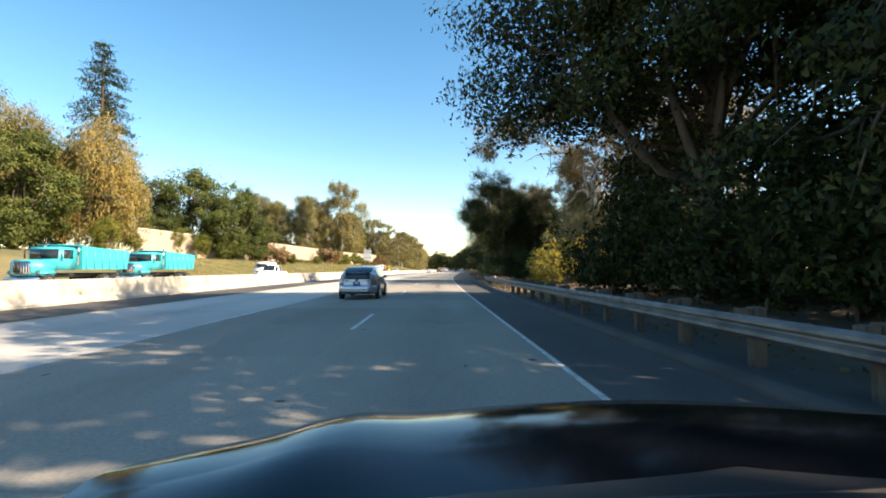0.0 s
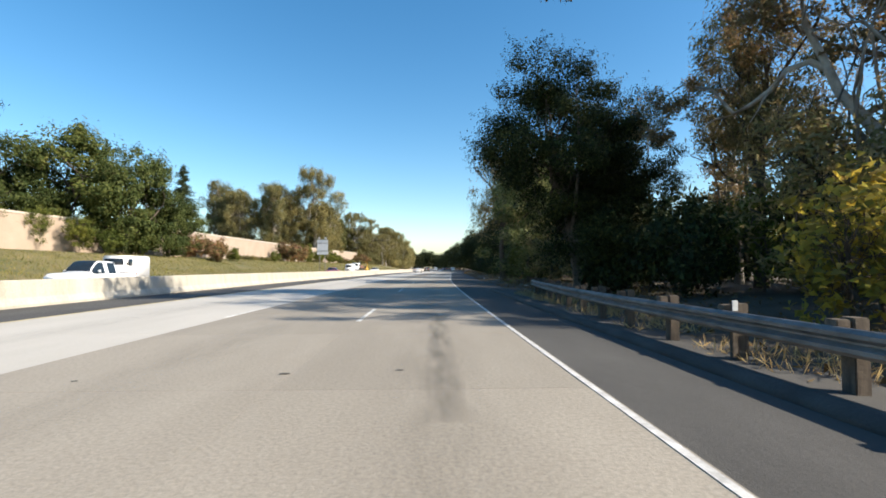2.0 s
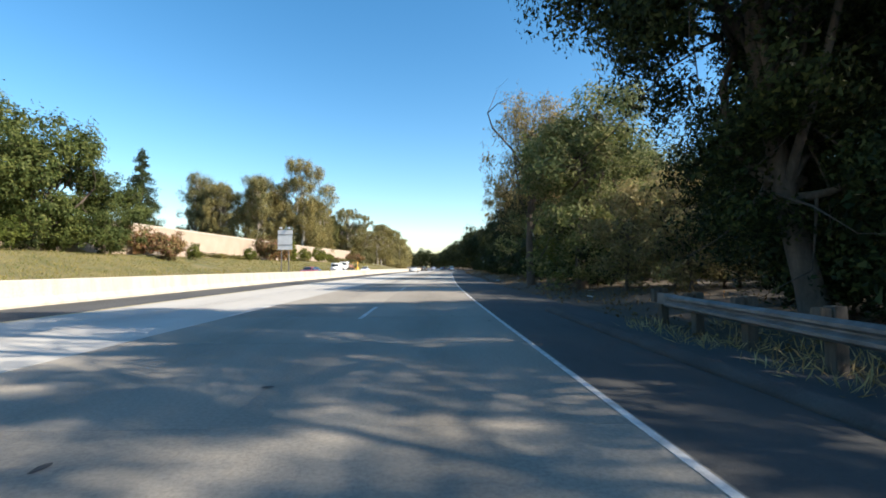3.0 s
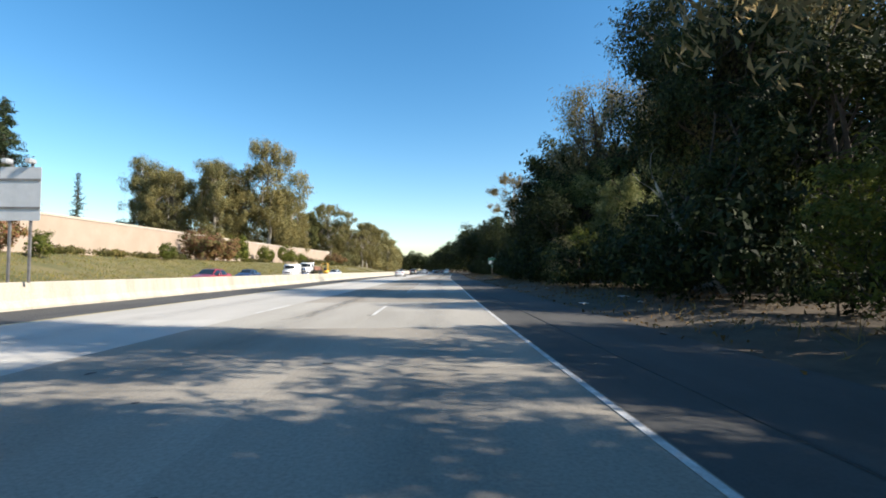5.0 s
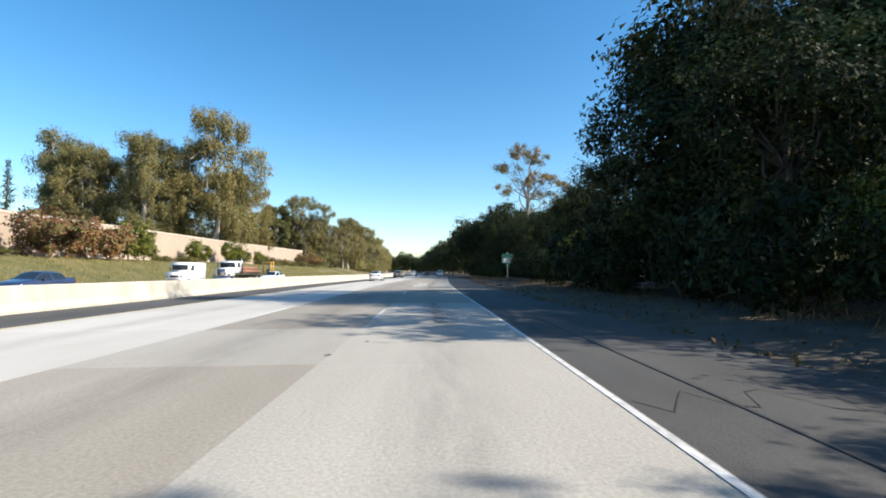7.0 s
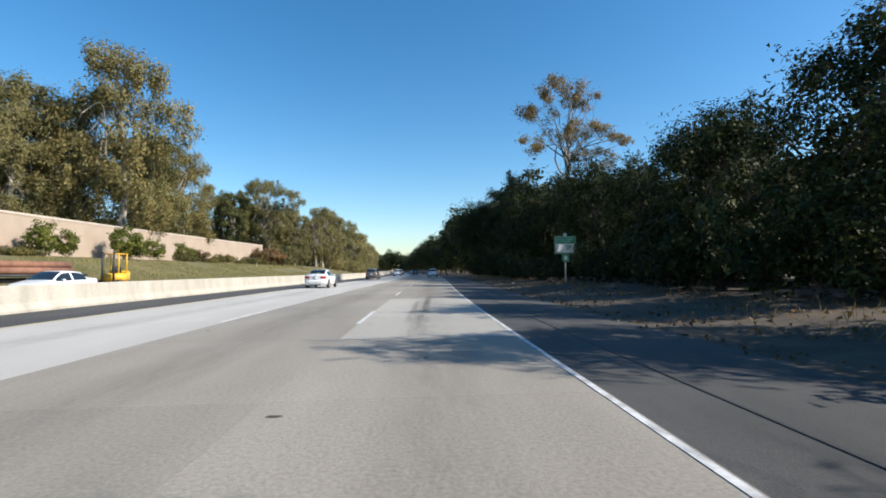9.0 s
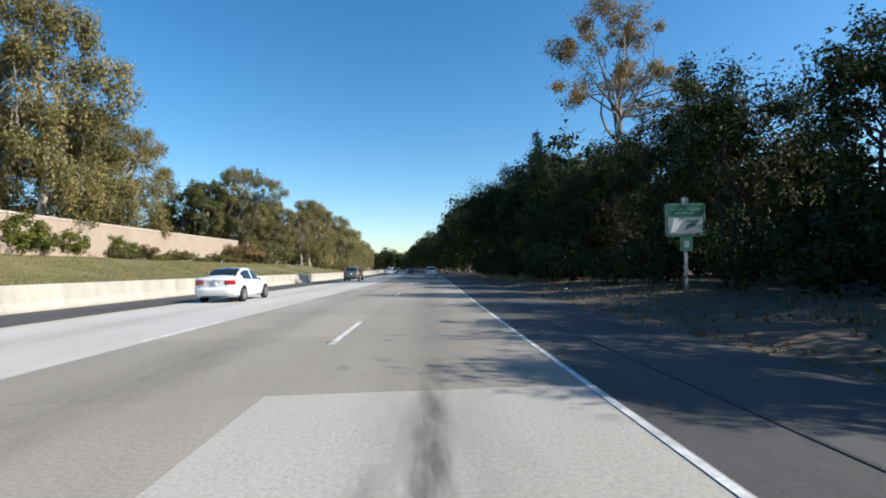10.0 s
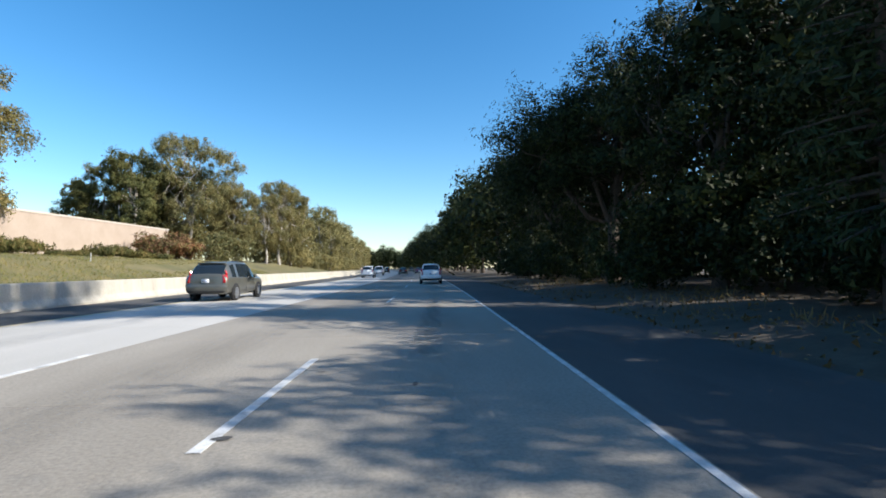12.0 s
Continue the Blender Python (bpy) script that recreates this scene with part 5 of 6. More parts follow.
def shell(parent, rows, glass, paint, pillars=()):
    """A car body lofted through rows of (y, low, belt, top, half width, half width at the roof). glass: (kind, y0, y1)."""
    rows = smooth_rows(rows, 4)

    def section(q):
        y, zb, zw, zt, w, wt = q
        cab = zt - zw > 0.14
        mid = zb + (zw - zb) * 0.5
        h = [(w * 0.86, zb), (w * 0.97, zb + 0.10), (w, mid), (w * 0.985, zw - 0.06), (w * 0.955, zw)]
        if cab:
            h += [(wt + (w * 0.955 - wt) * 0.12, zt - 0.10), (wt * 0.93, zt - 0.035), (wt * 0.7, zt), (0, zt + 0.012)]
        else:
            h += [(w * 0.93, zw + (zt - zw) * 0.4), (w * 0.86, zw + (zt - zw) * 0.75), (w * 0.6, zt), (0, zt + 0.012)]
        return h

    secs = [section(q) for q in rows]
    n = len(secs[0])
    ring = [[(x, z) for x, z in s] + [(-x, z) for x, z in s[-2::-1]] for s in secs]
    m = len(ring[0])
    groups = {}
    for i in range(len(rows) - 1):
        y0, y1 = rows[i][0], rows[i + 1][0]
        ym = (y0 + y1) / 2
        for j in range(m - 1):
            k = j if j < n - 1 else m - 2 - j
            key = "body"
            if k == 4:
                for kind, a, b in glass:
                    if kind == "side" and a < ym < b and not any(p - 0.05 < ym < p + 0.05 for p in pillars):
                        key = "side_window"
                if key == "side_window":
                    key += "_l" if j >= n - 1 else "_r"
                    key += str(sum(1 for p in pillars if ym > p))
            elif k >= 6:
                for kind, a, b in glass:
                    if kind != "side" and a < ym < b:
                        key = kind
            groups.setdefault(key, []).append((i, j))
    for key, cells in groups.items():
        bm = bmesh.new()
        vs = {}

        def vert(i, j):
            if (i, j) not in vs:
                x, z = ring[i][j]
                vs[i, j] = bm.verts.new((x, rows[i][0], z))
            return vs[i, j]

        for i, j in cells:
            f = [vert(i, j), vert(i + 1, j), vert(i + 1, j + 1), vert(i, j + 1)]
            bm.faces.new(f)
        if key == "body":
            bm.faces.new([vert(0, j) for j in range(m)])
            bm.faces.new([vert(len(rows) - 1, j) for j in range(m)][::-1])
            for i in range(len(rows) - 1):
                bm.faces.new((vert(i, 0), vert(i, m - 1), vert(i + 1, m - 1), vert(i + 1, 0)))
        bmesh.ops.recalc_face_normals(bm, faces=bm.faces)
        nm = "side_window" if key.startswith("side_window") else key
        part(nm, bm, paint if key == "body" else M_GLASS, parent, smooth=True)


def lump(name, parent, mat, size, at, bevel=0.02, turn=None, label=""):
    return part(name, box_bm(*size, at, bevel, None, turn), mat, parent, label, True)


def plate(parent, y, z, white=True):
    p = lump("licence_plate", parent, M_PLATE if white else M_INK, (0.31, 0.015, 0.155), (0, y, z), 0.004)
    lump("plate_bar", p, M_BADGE if white else M_PLATE, (0.22, 0.006, 0.06), (0, y - 0.009, z), 0.0)
    lump("plate_bar", p, M_INK if white else M_PLATE, (0.16, 0.006, 0.015), (0, y - 0.009, z + 0.055), 0.0)


def wheels(parent, half, ys, r, w=0.2):
    for y in ys:
        for s in (-1, 1):
            bm = bmesh.new()
            bmesh.ops.create_cone(bm, cap_ends=True, segments=30, radius1=r * 1.16, radius2=r * 1.16, depth=0.03, matrix=Matrix.Translation((s * (half - 0.012), y, r + 0.01)) @ Matrix.Rotation(math.pi / 2, 4, "Y"))
            part("wheel_arch", bm, M_TRIM, parent)
            wheel(parent, s * (half - w * 0.30), y, r, w)


def mirrors(parent, half, y, z, mat):
    for s in (-1, 1):
        lump("door_mirror", parent, mat, (0.2, 0.1, 0.15), (s * (half + 0.06), y, z), 0.04)


def handles(parent, half, spots, mat):
    for y, z in spots:
        for s in (-1, 1):
            lump("door_handle", parent, mat, (0.03, 0.2, 0.035), (s * (half + 0.004), y, z), 0.01)


def seams(parent, half, ys, z0, z1):
    for y in ys:
        for s in (-1, 1):
            lump("door_seam", parent, M_SEAM, (0.008, 0.006, z1 - z0), (s * (half - 0.004), y, (z0 + z1) / 2), 0.0)


def place(car, u, y, z=0.0, back=False):
    car.matrix_basis = Matrix.Translation(on_road(u, y, z)) @ Matrix.Rotation(radians(turn_at(y)) + (math.pi if back else 0), 4, "Z")
    return car


def hatchback():
    c = new("hatchback_car")
    tagged(c, "silver hybrid hatchback with a split rear window", "car")
    shell(c, [(0.16, 0.36, 0.92, 1.15, 0.54, 0.42), (0.28, 0.29, 0.96, 1.21, 0.69, 0.56), (0.50, 0.24, 1.0, 1.30, 0.835, 0.645), (0.90, 0.22, 1.06, 1.42, 0.865, 0.66), (1.4, 0.20, 1.03, 1.475, 0.878, 0.65), (2.0, 0.20, 0.99, 1.505, 0.878, 0.645),
              (2.6, 0.20, 0.95, 1.47, 0.878, 0.64), (3.2, 0.20, 0.92, 1.23, 0.875, 0.66), (3.62, 0.20, 0.89, 0.99, 0.865, 0.70), (4.15, 0.22, 0.76, 0.82, 0.81, 0.66), (4.40, 0.28, 0.62, 0.66, 0.70, 0.5), (4.46, 0.36, 0.55, 0.58, 0.6, 0.45)],
          [("rear_window", 0.26, 1.45), ("windshield", 2.65, 3.62), ("side", 1.15, 3.35)], P_SILVER, (1.1, 1.98, 2.95))
    rear_face(c, P_SILVER, [(0.27, 0.10, 0.70), (0.33, 0.0, 0.77), (0.40, -0.05, 0.81), (0.50, -0.06, 0.825), (0.60, -0.04, 0.83), (0.645, 0.02, 0.83), (0.74, 0.035, 0.826), (0.88, 0.045, 0.81), (0.905, 0.05, 0.805), (1.10, 0.08, 0.745), (1.165, 0.11, 0.715)],
              [("diffuser", M_TRIM, -1, 0.8, 0.2, 0.31), ("bumper_lip", M_CHROME, -1, 0.8, 0.355, 0.39), ("lower_rear_window", M_GLASS, -1, 0.74, 0.91, 1.16), ("tail_light", M_CLEAR, 0.74, 1.0, 0.70, 1.12), ("tail_light_stripe", M_LAMPDARK, 0.74, 1.0, 0.645, 0.70)], 0.30)
    lump("spoiler", c, M_TRIM, (1.16, 0.14, 0.03), (0, 0.14, 1.17), 0.012)
    lump("brake_light", c, M_LAMPDARK, (0.3, 0.02, 0.012), (0, 0.066, 1.168), 0.004)
    lump("garnish", c, P_SILVER, (1.24, 0.03, 0.028), (0, 0.03, 0.80), 0.012)
    lump("emblem", c, M_INK, (0.12, 0.02, 0.085), (0, 0.03, 0.86), 0.02)
    for x, w in ((-0.45, 0.17), (0.46, 0.1)):
        lump("badge", c, M_TRIM, (w, 0.01, 0.02), (x, 0.038, 0.855), 0.003)
    plate(c, 0.012, 0.715, False)
    lump("rear_wiper", c, M_TRIM, (0.025, 0.42, 0.016), (0.08, 0.50, 1.325), 0.005, Matrix.Rotation(radians(22), 4, "X"))
    lump("roof_antenna", c, M_TRIM, (0.03, 0.07, 0.07), (0, 1.45, 1.54), 0.01)
    wheels(c, 0.878, (0.95, 3.65), 0.32)
    mirrors(c, 0.878, 3.0, 1.0, P_SILVER)
    handles(c, 0.878, ((1.3, 0.86), (2.15, 0.86)), P_SILVER)
    seams(c, 0.878, (1.12, 2.0, 3.0), 0.3, 0.88)
    return c


def sedan(paint, label, name="sedan_car"):
    c = new(name)
    tagged(c, label, "car")
    shell(c, [(0.15, 0.28, 0.99, 1.08, 0.865, 0.74), (0.25, 0.24, 1.0, 1.10, 0.885, 0.72), (0.68, 0.22, 1.0, 1.12, 0.90, 0.68), (1.15, 0.20, 1.0, 1.42, 0.908, 0.64), (1.6, 0.20, 0.99, 1.495, 0.908, 0.62), (2.15, 0.20, 0.98, 1.51, 0.908, 0.62),
              (2.6, 0.20, 0.96, 1.46, 0.908, 0.60), (3.4, 0.20, 0.93, 1.03, 0.90, 0.7), (4.15, 0.22, 0.82, 0.88, 0.85, 0.66), (4.45, 0.28, 0.68, 0.72, 0.74, 0.5), (4.52, 0.36, 0.58, 0.6, 0.6, 0.45)],
          [("rear_window", 0.74, 1.5), ("windshield", 2.65, 3.4), ("side", 1.02, 3.15)], paint, (2.08,))
    rear_face(c, paint, [(0.27, 0.10, 0.74), (0.33, 0.0, 0.82), (0.42, -0.04, 0.86), (0.58, -0.05, 0.872), (0.66, 0.01, 0.878), (0.78, 0.02, 0.878), (0.90, 0.02, 0.872), (1.0, 0.01, 0.855), (1.075, 0.04, 0.815), (1.10, 0.14, 0.78)],
              [("diffuser", M_TRIM, -1, 0.7, 0.2, 0.31), ("tail_light", M_LAMP, 0.52, 1.0, 0.78, 0.96)])
    for k in (-1, 1):
        lump("reversing_lens", c, M_CLEAR, (0.12, 0.02, 0.035), (k * 0.56, 0.025, 0.81), 0.006)
        lump("exhaust_pipe", c, M_CHROME, (0.07, 0.12, 0.07), (k * 0.5, 0.01, 0.30), 0.02)
    lump("emblem", c, M_INK, (0.07, 0.02, 0.07), (0, 0.005, 0.965), 0.02)
    lump("plate_recess", c, M_CHROME, (0.56, 0.015, 0.03), (0, 0.008, 0.90), 0.006)
    plate(c, 0.004, 0.80)
    lump("roof_antenna", c, M_TRIM, (0.03, 0.12, 0.05), (0, 1.5, 1.505), 0.01)
    wheels(c, 0.908, (0.98, 3.74), 0.335)
    mirrors(c, 0.9, 2.9, 1.0, paint)
    handles(c, 0.908, ((1.32, 0.87), (2.2, 0.87)), paint)
    seams(c, 0.908, (1.18, 2.1, 3.05), 0.3, 0.9)
    return c


def sport_utility(paint, label, lamps=M_LAMP, name="suv_car"):
    c = new(name)
    tagged(c, label, "car")
    shell(c, [(0.14, 0.36, 1.0, 1.14, 0.885, 0.74), (0.24, 0.32, 1.03, 1.24, 0.90, 0.72), (0.62, 0.30, 1.03, 1.60, 0.915, 0.69), (0.95, 0.28, 1.03, 1.69, 0.92, 0.68), (1.8, 0.26, 1.02, 1.74, 0.92, 0.67), (2.7, 0.26, 1.0, 1.71, 0.92, 0.67),
              (3.2, 0.26, 1.0, 1.50, 0.92, 0.68), (3.7, 0.26, 0.98, 1.12, 0.91, 0.74), (4.4, 0.28, 0.90, 1.0, 0.87, 0.7), (4.7, 0.34, 0.75, 0.8, 0.76, 0.6), (4.76, 0.42, 0.65, 0.7, 0.66, 0.5)],
          [("rear_window", 0.2, 0.66), ("windshield", 2.75, 3.7), ("side", 0.72, 3.4)], paint, (1.3, 2.2))
    rear_face(c, paint, [(0.34, 0.12, 0.76), (0.40, 0.02, 0.84), (0.50, -0.03, 0.87), (0.66, -0.03, 0.88), (0.72, 0.03, 0.885), (0.95, 0.05, 0.885), (1.08, 0.07, 0.86), (1.15, 0.11, 0.80)],
              [("bumper_step", M_TRIM, -1, 0.9, 0.3, 0.48), ("tail_light", lamps, 0.78, 1.0, 0.80, 1.15)])
    for k in (-1, 1):
        lump("upper_tail_light", c, lamps, (0.08, 0.10, 0.24), (k * 0.765, 0.30, 1.22), 0.025, Matrix.Rotation(radians(k * -12), 4, "Y"))
    lump("spoiler", c, paint, (1.24, 0.22, 0.045), (0, 0.68, 1.655), 0.02)
    for k in (-1, 1):
        lump("roof_rail", c, M_TRIM, (0.04, 1.7, 0.035), (k * 0.6, 1.9, 1.745), 0.012)
    plate(c, 0.02, 0.88)
    wheels(c, 0.92, (0.98, 3.78), 0.35, 0.23)
    mirrors(c, 0.92, 3.15, 1.08, paint)
    handles(c, 0.92, ((1.42, 0.93), (2.3, 0.93)), paint)
    seams(c, 0.92, (1.3, 2.22, 3.15), 0.4, 0.95)
    return c


def pickup(paint, label):
    c = new("pickup_truck")
    tagged(c, label, "truck")
    shell(c, [(0.0, 0.55, 0.95, 1.02, 0.88, 0.8), (0.06, 0.48, 1.0, 1.08, 0.93, 0.8), (1.9, 0.42, 1.02, 1.10, 0.95, 0.8), (1.96, 0.40, 1.05, 1.70, 0.95, 0.70), (2.1, 0.40, 1.05, 1.80, 0.95, 0.69), (3.4, 0.40, 1.05, 1.82, 0.95, 0.69),
              (3.9, 0.40, 1.04, 1.50, 0.95, 0.72), (4.25, 0.40, 1.03, 1.15, 0.94, 0.8), (5.2, 0.42, 1.0, 1.10, 0.93, 0.78), (5.5, 0.5, 0.9, 0.95, 0.86, 0.7)],
          [("rear_window", 1.90, 2.0), ("windshield", 3.45, 4.2), ("side", 2.05, 4.1)], paint, (2.9,))
    bed = lump("bed_liner", c, M_TRIM, (1.5, 1.7, 0.03), (0, 1.0, 1.115), 0.01)
    lump("rear_bumper", c, M_CHROME, (1.7, 0.16, 0.2), (0, -0.04, 0.56), 0.04)
    for s in (-1, 1):
        lump("tail_light", c, M_LAMP, (0.14, 0.06, 0.3), (s * 0.83, -0.005, 0.88), 0.02)
    plate(c, -0.13, 0.58)
    wheels(c, 0.95, (1.05, 4.5), 0.38, 0.26)
    mirrors(c, 0.95, 3.75, 1.2, paint)
    seams(c, 0.95, (2.05, 2.95, 3.95), 0.5, 1.0)
    return c


def van(paint, label):
    c = new("delivery_van")
    tagged(c, label, "van")
    lump("body", c, paint, (1.9, 3.3, 1.9), (0, 1.65, 1.45), 0.10)
    lump("cab", c, paint, (1.8, 1.2, 0.95), (0, 3.7, 0.98), 0.12)
    lump("windshield", c, M_GLASS, (1.55, 0.04, 0.62), (0, 3.31, 1.85), 0.02, Matrix.Rotation(radians(-8), 4, "X"))
    for s in (-1, 1):
        lump("side_window", c, M_GLASS, (0.03, 0.6, 0.55), (s * 0.945, 2.75, 1.85), 0.01)
        lump("headlight", c, M_CLEAR, (0.2, 0.05, 0.16), (s * 0.66, 4.31, 1.05), 0.02)
    lump("front_bumper", c, M_TRIM, (1.8, 0.14, 0.2), (0, 4.3, 0.62), 0.03)
    lump("grille", c, M_TRIM, (0.8, 0.03, 0.2), (0, 4.31, 1.05), 0.01)
    wheels(c, 0.93, (0.8, 3.5), 0.36, 0.22)
    mirrors(c, 0.95, 3.2, 1.75, M_TRIM)
    return c


def cab_parts(c, paint, y, grille=True):
    """A bonneted lorry cab whose nose points along +y; y is the back of the cab."""
    lump("cab", c, paint, (2.2, 1.5, 1.55), (0, y + 0.75, 2.05), 0.12)
    lump("bonnet", c, paint, (1.7, 1.7, 1.0), (0, y + 2.3, 1.45), 0.14)
    lump("windshield", c, M_GLASS, (1.9, 0.04, 0.62), (0, y + 1.50, 2.36), 0.02)
    for s in (-1, 1):
        lump("side_window", c, M_GLASS, (0.03, 0.8, 0.6), (s * 1.105, y + 0.85, 2.35), 0.02)
        lump("fender", c, paint, (0.42, 1.2, 0.35), (s * 0.95, y + 2.4, 1.12), 0.12)
        lump("headlight", c, M_CLEAR, (0.25, 0.06, 0.2), (s * 0.88, y + 3.02, 1.15), 0.03)
        lump("door_mirror", c, M_TRIM, (0.12, 0.06, 0.5), (s * 1.3, y + 1.45, 2.3), 0.02)
        lump("exhaust_stack", c, M_CHROME, (0.12, 0.12, 1.6), (s * 1.02, y - 0.1, 2.4), 0.04)
    g = lump("grille", c, M_CHROME, (1.1, 0.06, 0.8), (0, y + 3.17, 1.45), 0.03)
    for k in range(6):
        lump("grille_bar", g, M_TRIM, (0.06, 0.03, 0.7), (-0.42 + k * 0.168, y + 3.205, 1.45), 0.0)
    lump("front_bumper", c, M_CHROME, (2.2, 0.2, 0.3), (0, y + 3.15, 0.72), 0.05)


def dump_truck(label):
    c = new("dump_truck")
    tagged(c, label, "truck")
    lump("chassis", c, M_TRIM, (0.9, 8.0, 0.3), (0, 4.0, 0.95), 0.03)
    cab_parts(c, P_TEAL, 5.0)
    bm = bmesh.new()
    o = [(-1.2, 0.0, 1.35), (1.2, 0.0, 1.35), (1.2, 4.7, 1.35), (-1.2, 4.7, 1.35), (-1.25, -0.25, 2.75), (1.25, -0.25, 2.75), (1.25, 4.8, 2.95), (-1.25, 4.8, 2.95)]
    i = [(x * 0.93, 0.08 + y * 0.965, z + (0.1 if z < 2 else 0)) for x, y, z in o]
    v = [bm.verts.new(p) for p in o + i]
    for f in ((0, 1, 2, 3), (0, 4, 5, 1), (1, 5, 6, 2), (2, 6, 7, 3), (3, 7, 4, 0), (11, 10, 9, 8), (9, 13, 12, 8), (10, 14, 13, 9), (11, 15, 14, 10), (8, 12, 15, 11), (4, 12, 13, 5), (5, 13, 14, 6), (6, 14, 15, 7), (7, 15, 12, 4)):
        bm.faces.new([v[k] for k in f])
    bmesh.ops.recalc_face_normals(bm, faces=bm.faces)
    tub = part("tipper_body", bm, P_TEAL, c)
    for k in range(6):
        for s in (-1, 1):
            lump("rib", tub, P_TEAL, (0.06, 0.1, 1.35), (s * 1.26, 0.4 + k * 0.8, 2.08), 0.01)
    lump("spill_lip", tub, P_TEAL, (2.4, 0.9, 0.06), (0, 5.2, 2.98), 0.02)
    for y in (1.0, 2.3):
        for s in (-1, 1):
            wheel(c, s * 0.98, y, 0.5, 0.5)
    for s in (-1, 1):
        wheel(c, s * 1.0, 7.4, 0.5, 0.28)
    return c


def flatbed():
    c = new("flatbed_truck")
    tagged(c, "white flatbed lorry carrying rusty steel pipes", "truck")
    lump("chassis", c, M_TRIM, (0.9, 10.5, 0.3), (0, 5.2, 0.95), 0.03)
    cab_parts(c, P_WHITE, 7.6)
    lump("deck", c, M_TRIM, (2.4, 7.2, 0.16), (0, 3.7, 1.25), 0.02)
    lump("headboard", c, M_TRIM, (2.3, 0.08, 1.9), (0, 7.3, 2.1), 0.02)
    for k in range(5):
        lump("stake", c, P_RUST, (0.08, 0.1, 0.75), (1.16, 1.0 + k * 1.4, 1.65), 0.01)
    for k, (x, z) in enumerate(((-0.75, 1.55), (-0.27, 1.55), (0.21, 1.55), (0.69, 1.55), (-0.5, 1.95), (0.0, 1.95), (0.45, 1.95))):
        bm = bmesh.new()
        bmesh.ops.create_cone(bm, cap_ends=True, segments=16, radius1=0.22, radius2=0.22, depth=5.8, matrix=Matrix.Translation((x, 3.9, z)) @ Matrix.Rotation(math.pi / 2, 4, "X"))
        part("steel_pipe", bm, P_RUST, c, smooth=True)
    for y in (1.4, 2.7):
        for s in (-1, 1):
            wheel(c, s * 0.98, y, 0.5, 0.5)
    for s in (-1, 1):
        wheel(c, s * 1.0, 9.9, 0.5, 0.28)
    return c


def forklift():
    c = new("forklift")
    tagged(c, "yellow truck-mounted forklift with an open cage", "forklift")
    lump("body", c, P_YELLOW, (1.6, 1.5, 0.7), (0, 0.75, 1.0), 0.10)
    lump("counterweight", c, P_YELLOW, (1.5, 0.4, 0.9), (0, 0.1, 1.1), 0.12)
    for sx in (-0.65, 0.65):
        for y in (0.35, 1.35):
            lump("cage_post", c, P_YELLOW, (0.09, 0.09, 1.6), (sx, y, 2.1), 0.02)
    lump("cage_roof", c, P_YELLOW, (1.5, 1.2, 0.08), (0, 0.85, 2.93), 0.03)
    lump("seat", c, M_TRIM, (0.5, 0.5, 0.6), (0, 0.6, 1.6), 0.05)
    for sx in (-0.45, 0.45):
        lump("mast", c, M_TRIM, (0.12, 0.14, 2.7), (sx, 1.65, 1.75), 0.02)
        lump("fork", c, M_TRIM, (0.14, 1.1, 0.05), (sx, 2.2, 0.5), 0.01)
        wheel(c, sx * 1.7, 1.5, 0.42, 0.3)
    wheel(c, -0.1, 0.3, 0.38, 0.3)
    return c


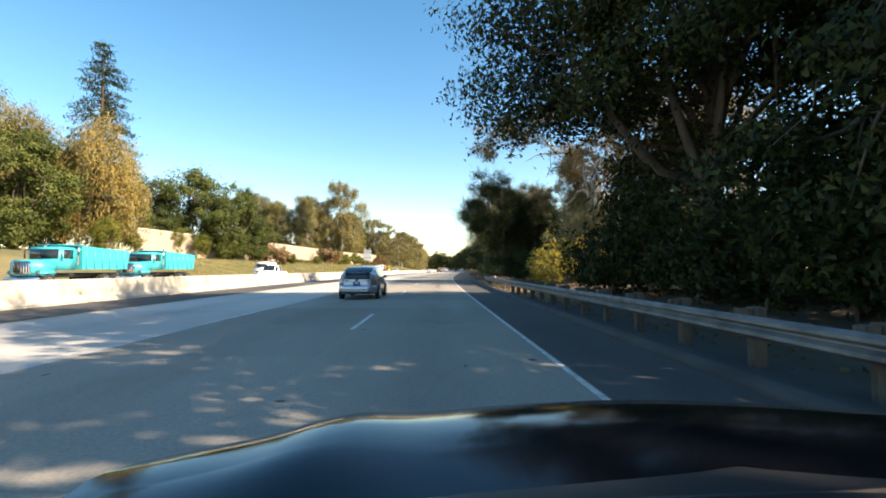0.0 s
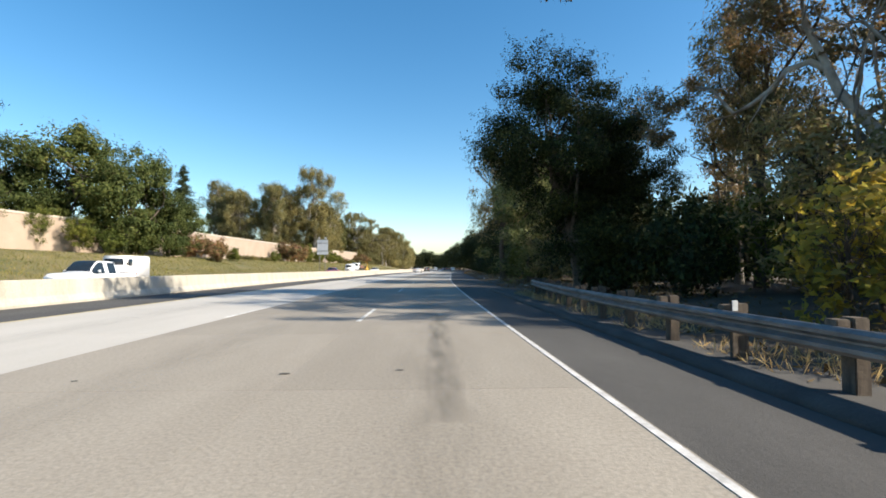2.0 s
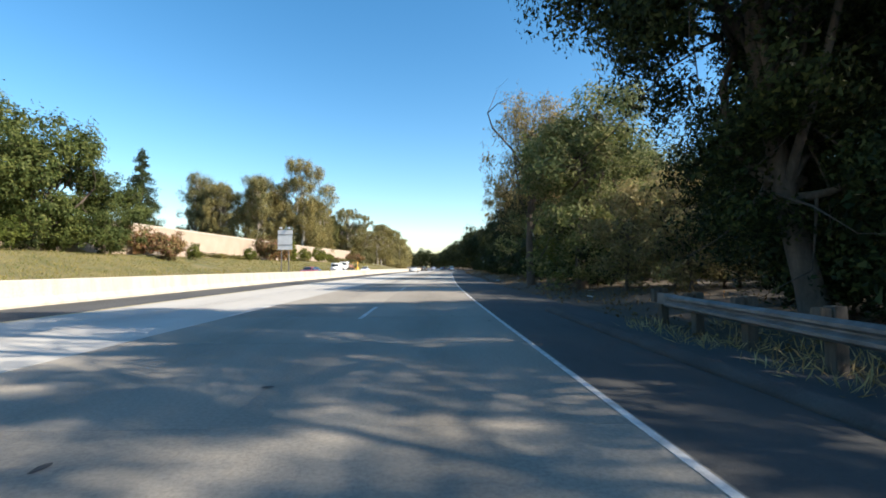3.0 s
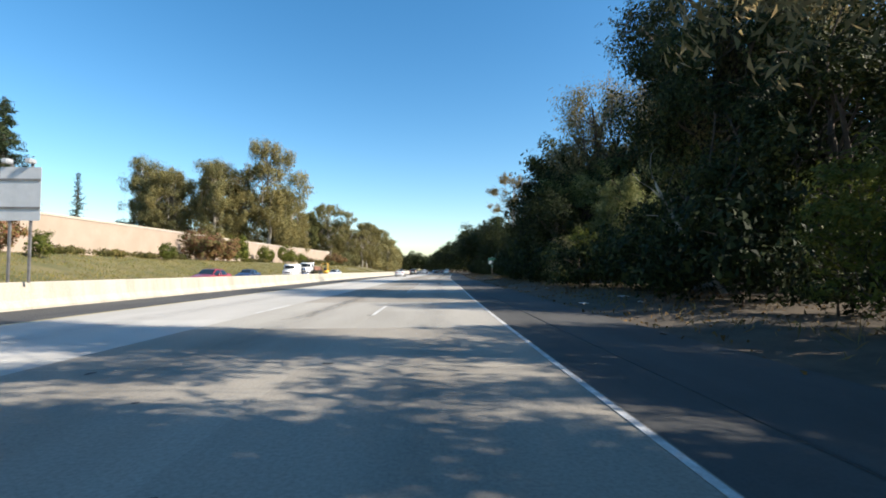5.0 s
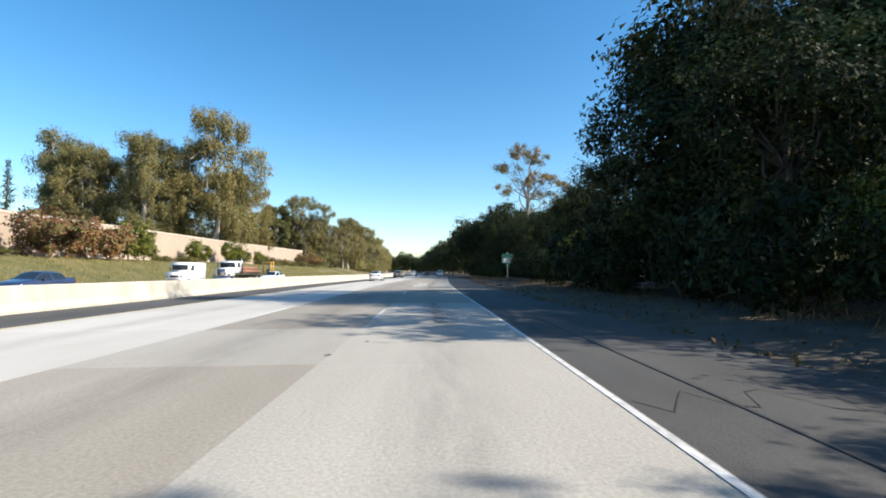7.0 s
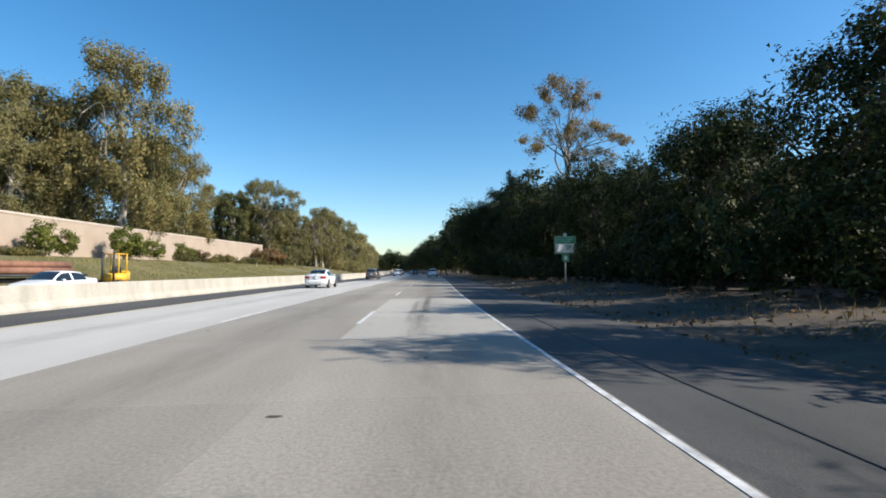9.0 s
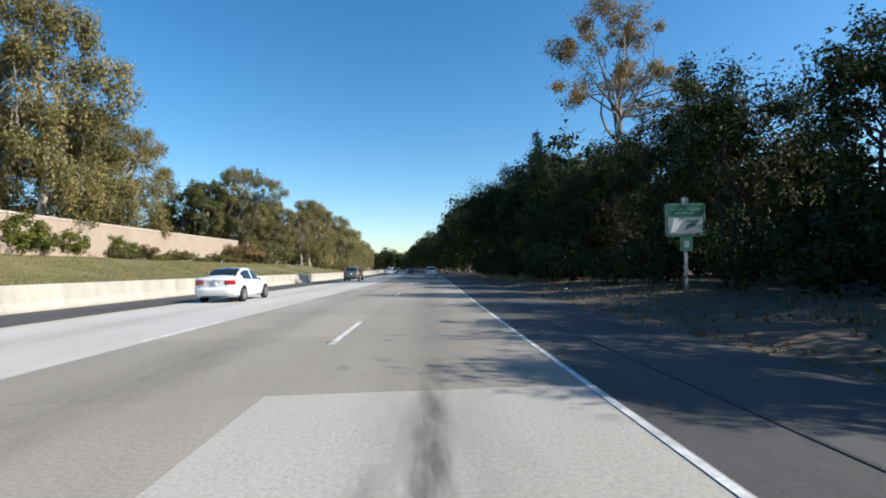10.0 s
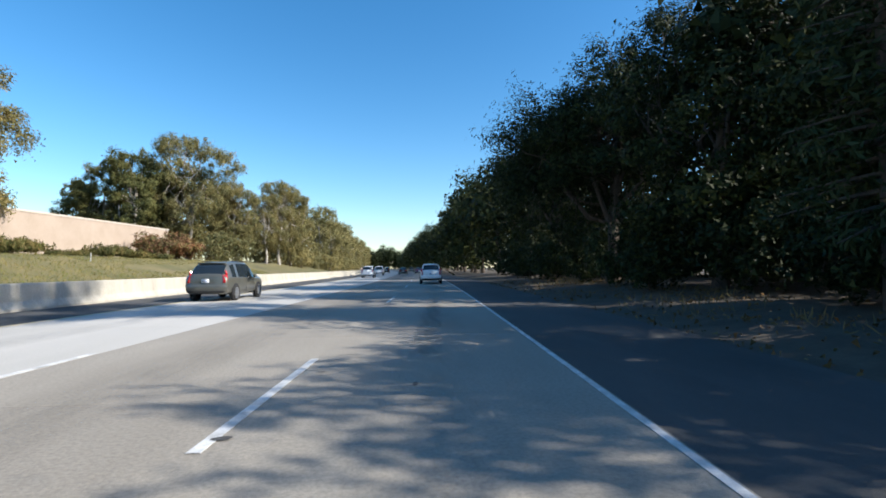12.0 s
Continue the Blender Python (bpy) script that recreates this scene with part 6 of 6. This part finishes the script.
def open_car():
    """The dark car that the ride starts in: bonnet, scuttle, dashboard and an open cabin."""
    c = new("open_car")
    tagged(c, "black car with a glossy bonnet and unglazed windscreen frame", "car")
    paint = gloss_mat("deep_blue_black_paint", (0.004, 0.005, 0.008), 0.12, 0.0, 0.15, 0.1)
    half = 0.99

    def bonnet_point(x, k):
        v = abs(x) / half
        base, crest = 0.80 - 0.20 * v ** 0.8, 0.98 - 0.30 * v ** 1.7
        top = 1.080 - 0.02 * v ** 4 + 0.020 * math.exp(-((v - 0.66) / 0.10) ** 2)
        if k <= 1:
            return Vector((x, base + (crest - base) * k, 1.062 - 0.01 * v + (top - 1.062) * math.sin(k * math.pi / 2)))
        f = k - 1
        return Vector((x * (1 - 0.10 * f * f), crest + (0.66 - 0.12 * v * v) * math.sin(f * math.pi / 2), top - 0.33 * (1 - math.cos(f * math.pi / 2)) - 0.02 * f))

    def grid(name, f, nu, nv, mat, label=""):
        bm = bmesh.new()
        vs = [[bm.verts.new(f(i / nu, j / nv)) for i in range(nu + 1)] for j in range(nv + 1)]
        for j in range(nv):
            for i in range(nu):
                bm.faces.new((vs[j][i], vs[j][i + 1], vs[j + 1][i + 1], vs[j + 1][i]))
        ob = part(name, bm, mat, c, label, True)
        return ob

    grid("bonnet", lambda a, b: bonnet_point((2 * a - 1) * half * 0.985, b * 2), 48, 28, paint, "glossy blue-black bonnet with a raised crease")
    for k in (-1, 1):
        grid("wing", lambda a, b: bonnet_point(k * half * 0.985, a * 2).lerp(Vector((k * 1.0, 0.6 + 1.0 * a, 0.35)), b) + Vector((k * 0.05 * math.sin(b * math.pi), 0, 0)), 14, 8, paint)
        lump("side_panel", c, paint, (0.06, 3.6, 0.66), (k * 0.985, -1.2, 0.69), 0.025)
        lump("door_cap", c, M_TRIM, (0.09, 1.5, 0.05), (k * 0.96, -0.35, 1.045), 0.02)
        lump("seat", c, M_TRIM, (0.5, 0.16, 0.72), (k * 0.45, -0.95, 0.72), 0.06)
        lump("headlight", c, M_CLEAR, (0.36, 0.10, 0.14), (k * 0.68, 1.50, 0.74), 0.04)
        pillar = bmesh.new()
        tube(pillar, [Vector((k * 0.97, 0.50, 1.06)), Vector((k * 0.88, 0.28, 1.32)), Vector((k * 0.78, 0.04, 1.53))], [0.045, 0.04, 0.04], 8)
        part("windscreen_pillar", pillar, paint, c, smooth=True)
        pillar = bmesh.new()
        tube(pillar, [Vector((k * 0.95, -2.1, 0.98)), Vector((k * 0.86, -1.75, 1.32)), Vector((k * 0.78, -1.4, 1.53))], [0.06, 0.06, 0.06], 8)
        part("rear_pillar", pillar, paint, c, smooth=True)
    lump("roof", c, paint, (1.66, 1.55, 0.07), (0, -0.68, 1.56), 0.03)
    lump("bumper", c, paint, (1.86, 0.22, 0.42), (0, 1.48, 0.50), 0.08)
    lump("grille", c, M_TRIM, (0.95, 0.06, 0.16), (0, 1.60, 0.66), 0.03)
    lump("floor_pan", c, M_TRIM, (1.9, 4.3, 0.08), (0, -0.75, 0.34), 0.02)
    lump("rear_deck", c, paint, (1.94, 1.6, 0.30), (0, -2.2, 0.86), 0.07)
    lump("tail_panel", c, paint, (1.94, 0.12, 0.6), (0, -2.98, 0.68), 0.05)
    lump("bulkhead", c, M_TRIM, (1.9, 0.08, 0.70), (0, 0.50, 0.66), 0.02)
    grid("scuttle", lambda a, b: Vector(((2 * a - 1) * 0.95, 0.48 - 0.10 * abs(2 * a - 1) + (0.32 - 0.10 * abs(2 * a - 1) ** 0.8) * b, 1.115 - 0.055 * b)), 24, 4, M_TRIM)
    dash = grid("dashboard", lambda a, b: Vector(((2 * a - 1) * 0.95, 0.02 + (0.46 - 0.10 * abs(2 * a - 1)) * b, 1.06 + 0.095 * math.sin(b * math.pi * 0.72))), 30, 10, M_TRIM, "dark grained plastic dashboard top")
    for x in (-0.1, 0.32, 0.74):
        lump("air_vent", dash, M_SEAM, (0.34, 0.035, 0.012), (x - 0.45, 0.34, 1.152), 0.004)
    for k, x in ((0, -0.62), (1, 0.02)):
        lump("wiper", c, M_TRIM, (0.62, 0.022, 0.02), (x, 0.56 + 0.10 * k, 1.075), 0.006, Matrix.Rotation(radians(6), 4, "Z"))
    wheels(c, 0.98, (-2.2, 1.05), 0.34, 0.22)
    return c


own = open_car()
own.matrix_basis = Matrix.Translation((0.48, 0.0, 0.0)) @ Matrix.Diagonal((1.05, 1.0, 0.972, 1))
place(hatchback(), -3.43, 21.33)
place(sedan(P_WHITE, "white four-door sedan with red tail lights"), -9.3, 180.1)
place(sport_utility(P_OLIVE, "olive grey sport utility car with roof rails"), -9.7, 217.0)
place(sport_utility(P_WHITE, "white sport utility car with dark rear window"), 0.1, 236.5)
place(sport_utility(P_WHITE, "white sport utility car far along the freeway", name="suv_car"), -8.7, 268)
place(pickup(P_WHITE, "white pickup truck in the far inner lane"), -8.8, 292)
place(sedan(P_BLACK, "black sedan farther along the freeway"), -4.0, 300)
place(sedan(P_NAVY, "dark blue sedan farther along the freeway"), -0.1, 318)
place(sport_utility(P_BLACK, "black sport utility car in distant traffic"), -8.8, 330)
place(sedan(P_SILVER, "silver sedan in distant traffic"), -4.2, 352)
place(sport_utility(P_OLIVE, "dark sport utility car in distant traffic"), -0.2, 372)
# oncoming
place(dump_truck("teal dump truck with a chrome grille"), -25.5, 38.0, 0, True)
place(dump_truck("teal dump truck following another"), -25.5, 48.2, 0, True)
place(pickup(P_WHITE, "white pickup truck in the oncoming lanes"), -20.5, 62.5, 0, True)
place(van(P_WHITE, "white boxy delivery van in the oncoming lanes"), -25.5, 72.5, 0, True)
place(sedan(P_RED, "dark red sedan in the oncoming lanes"), -19.5, 119, 0, True)
place(sedan(P_NAVY, "navy blue sedan in the oncoming lanes"), -24.5, 140, 0, True)
place(van(P_WHITE, "white boxy delivery van in the oncoming lanes"), -24.5, 158, 0, True)
place(sedan(P_WHITE, "white sedan in the oncoming lanes"), -20.5, 171, 0, True)
place(flatbed(), -26.0, 177.8, 0, True)
place(forklift(), -26.0, 183.3, 0, True)
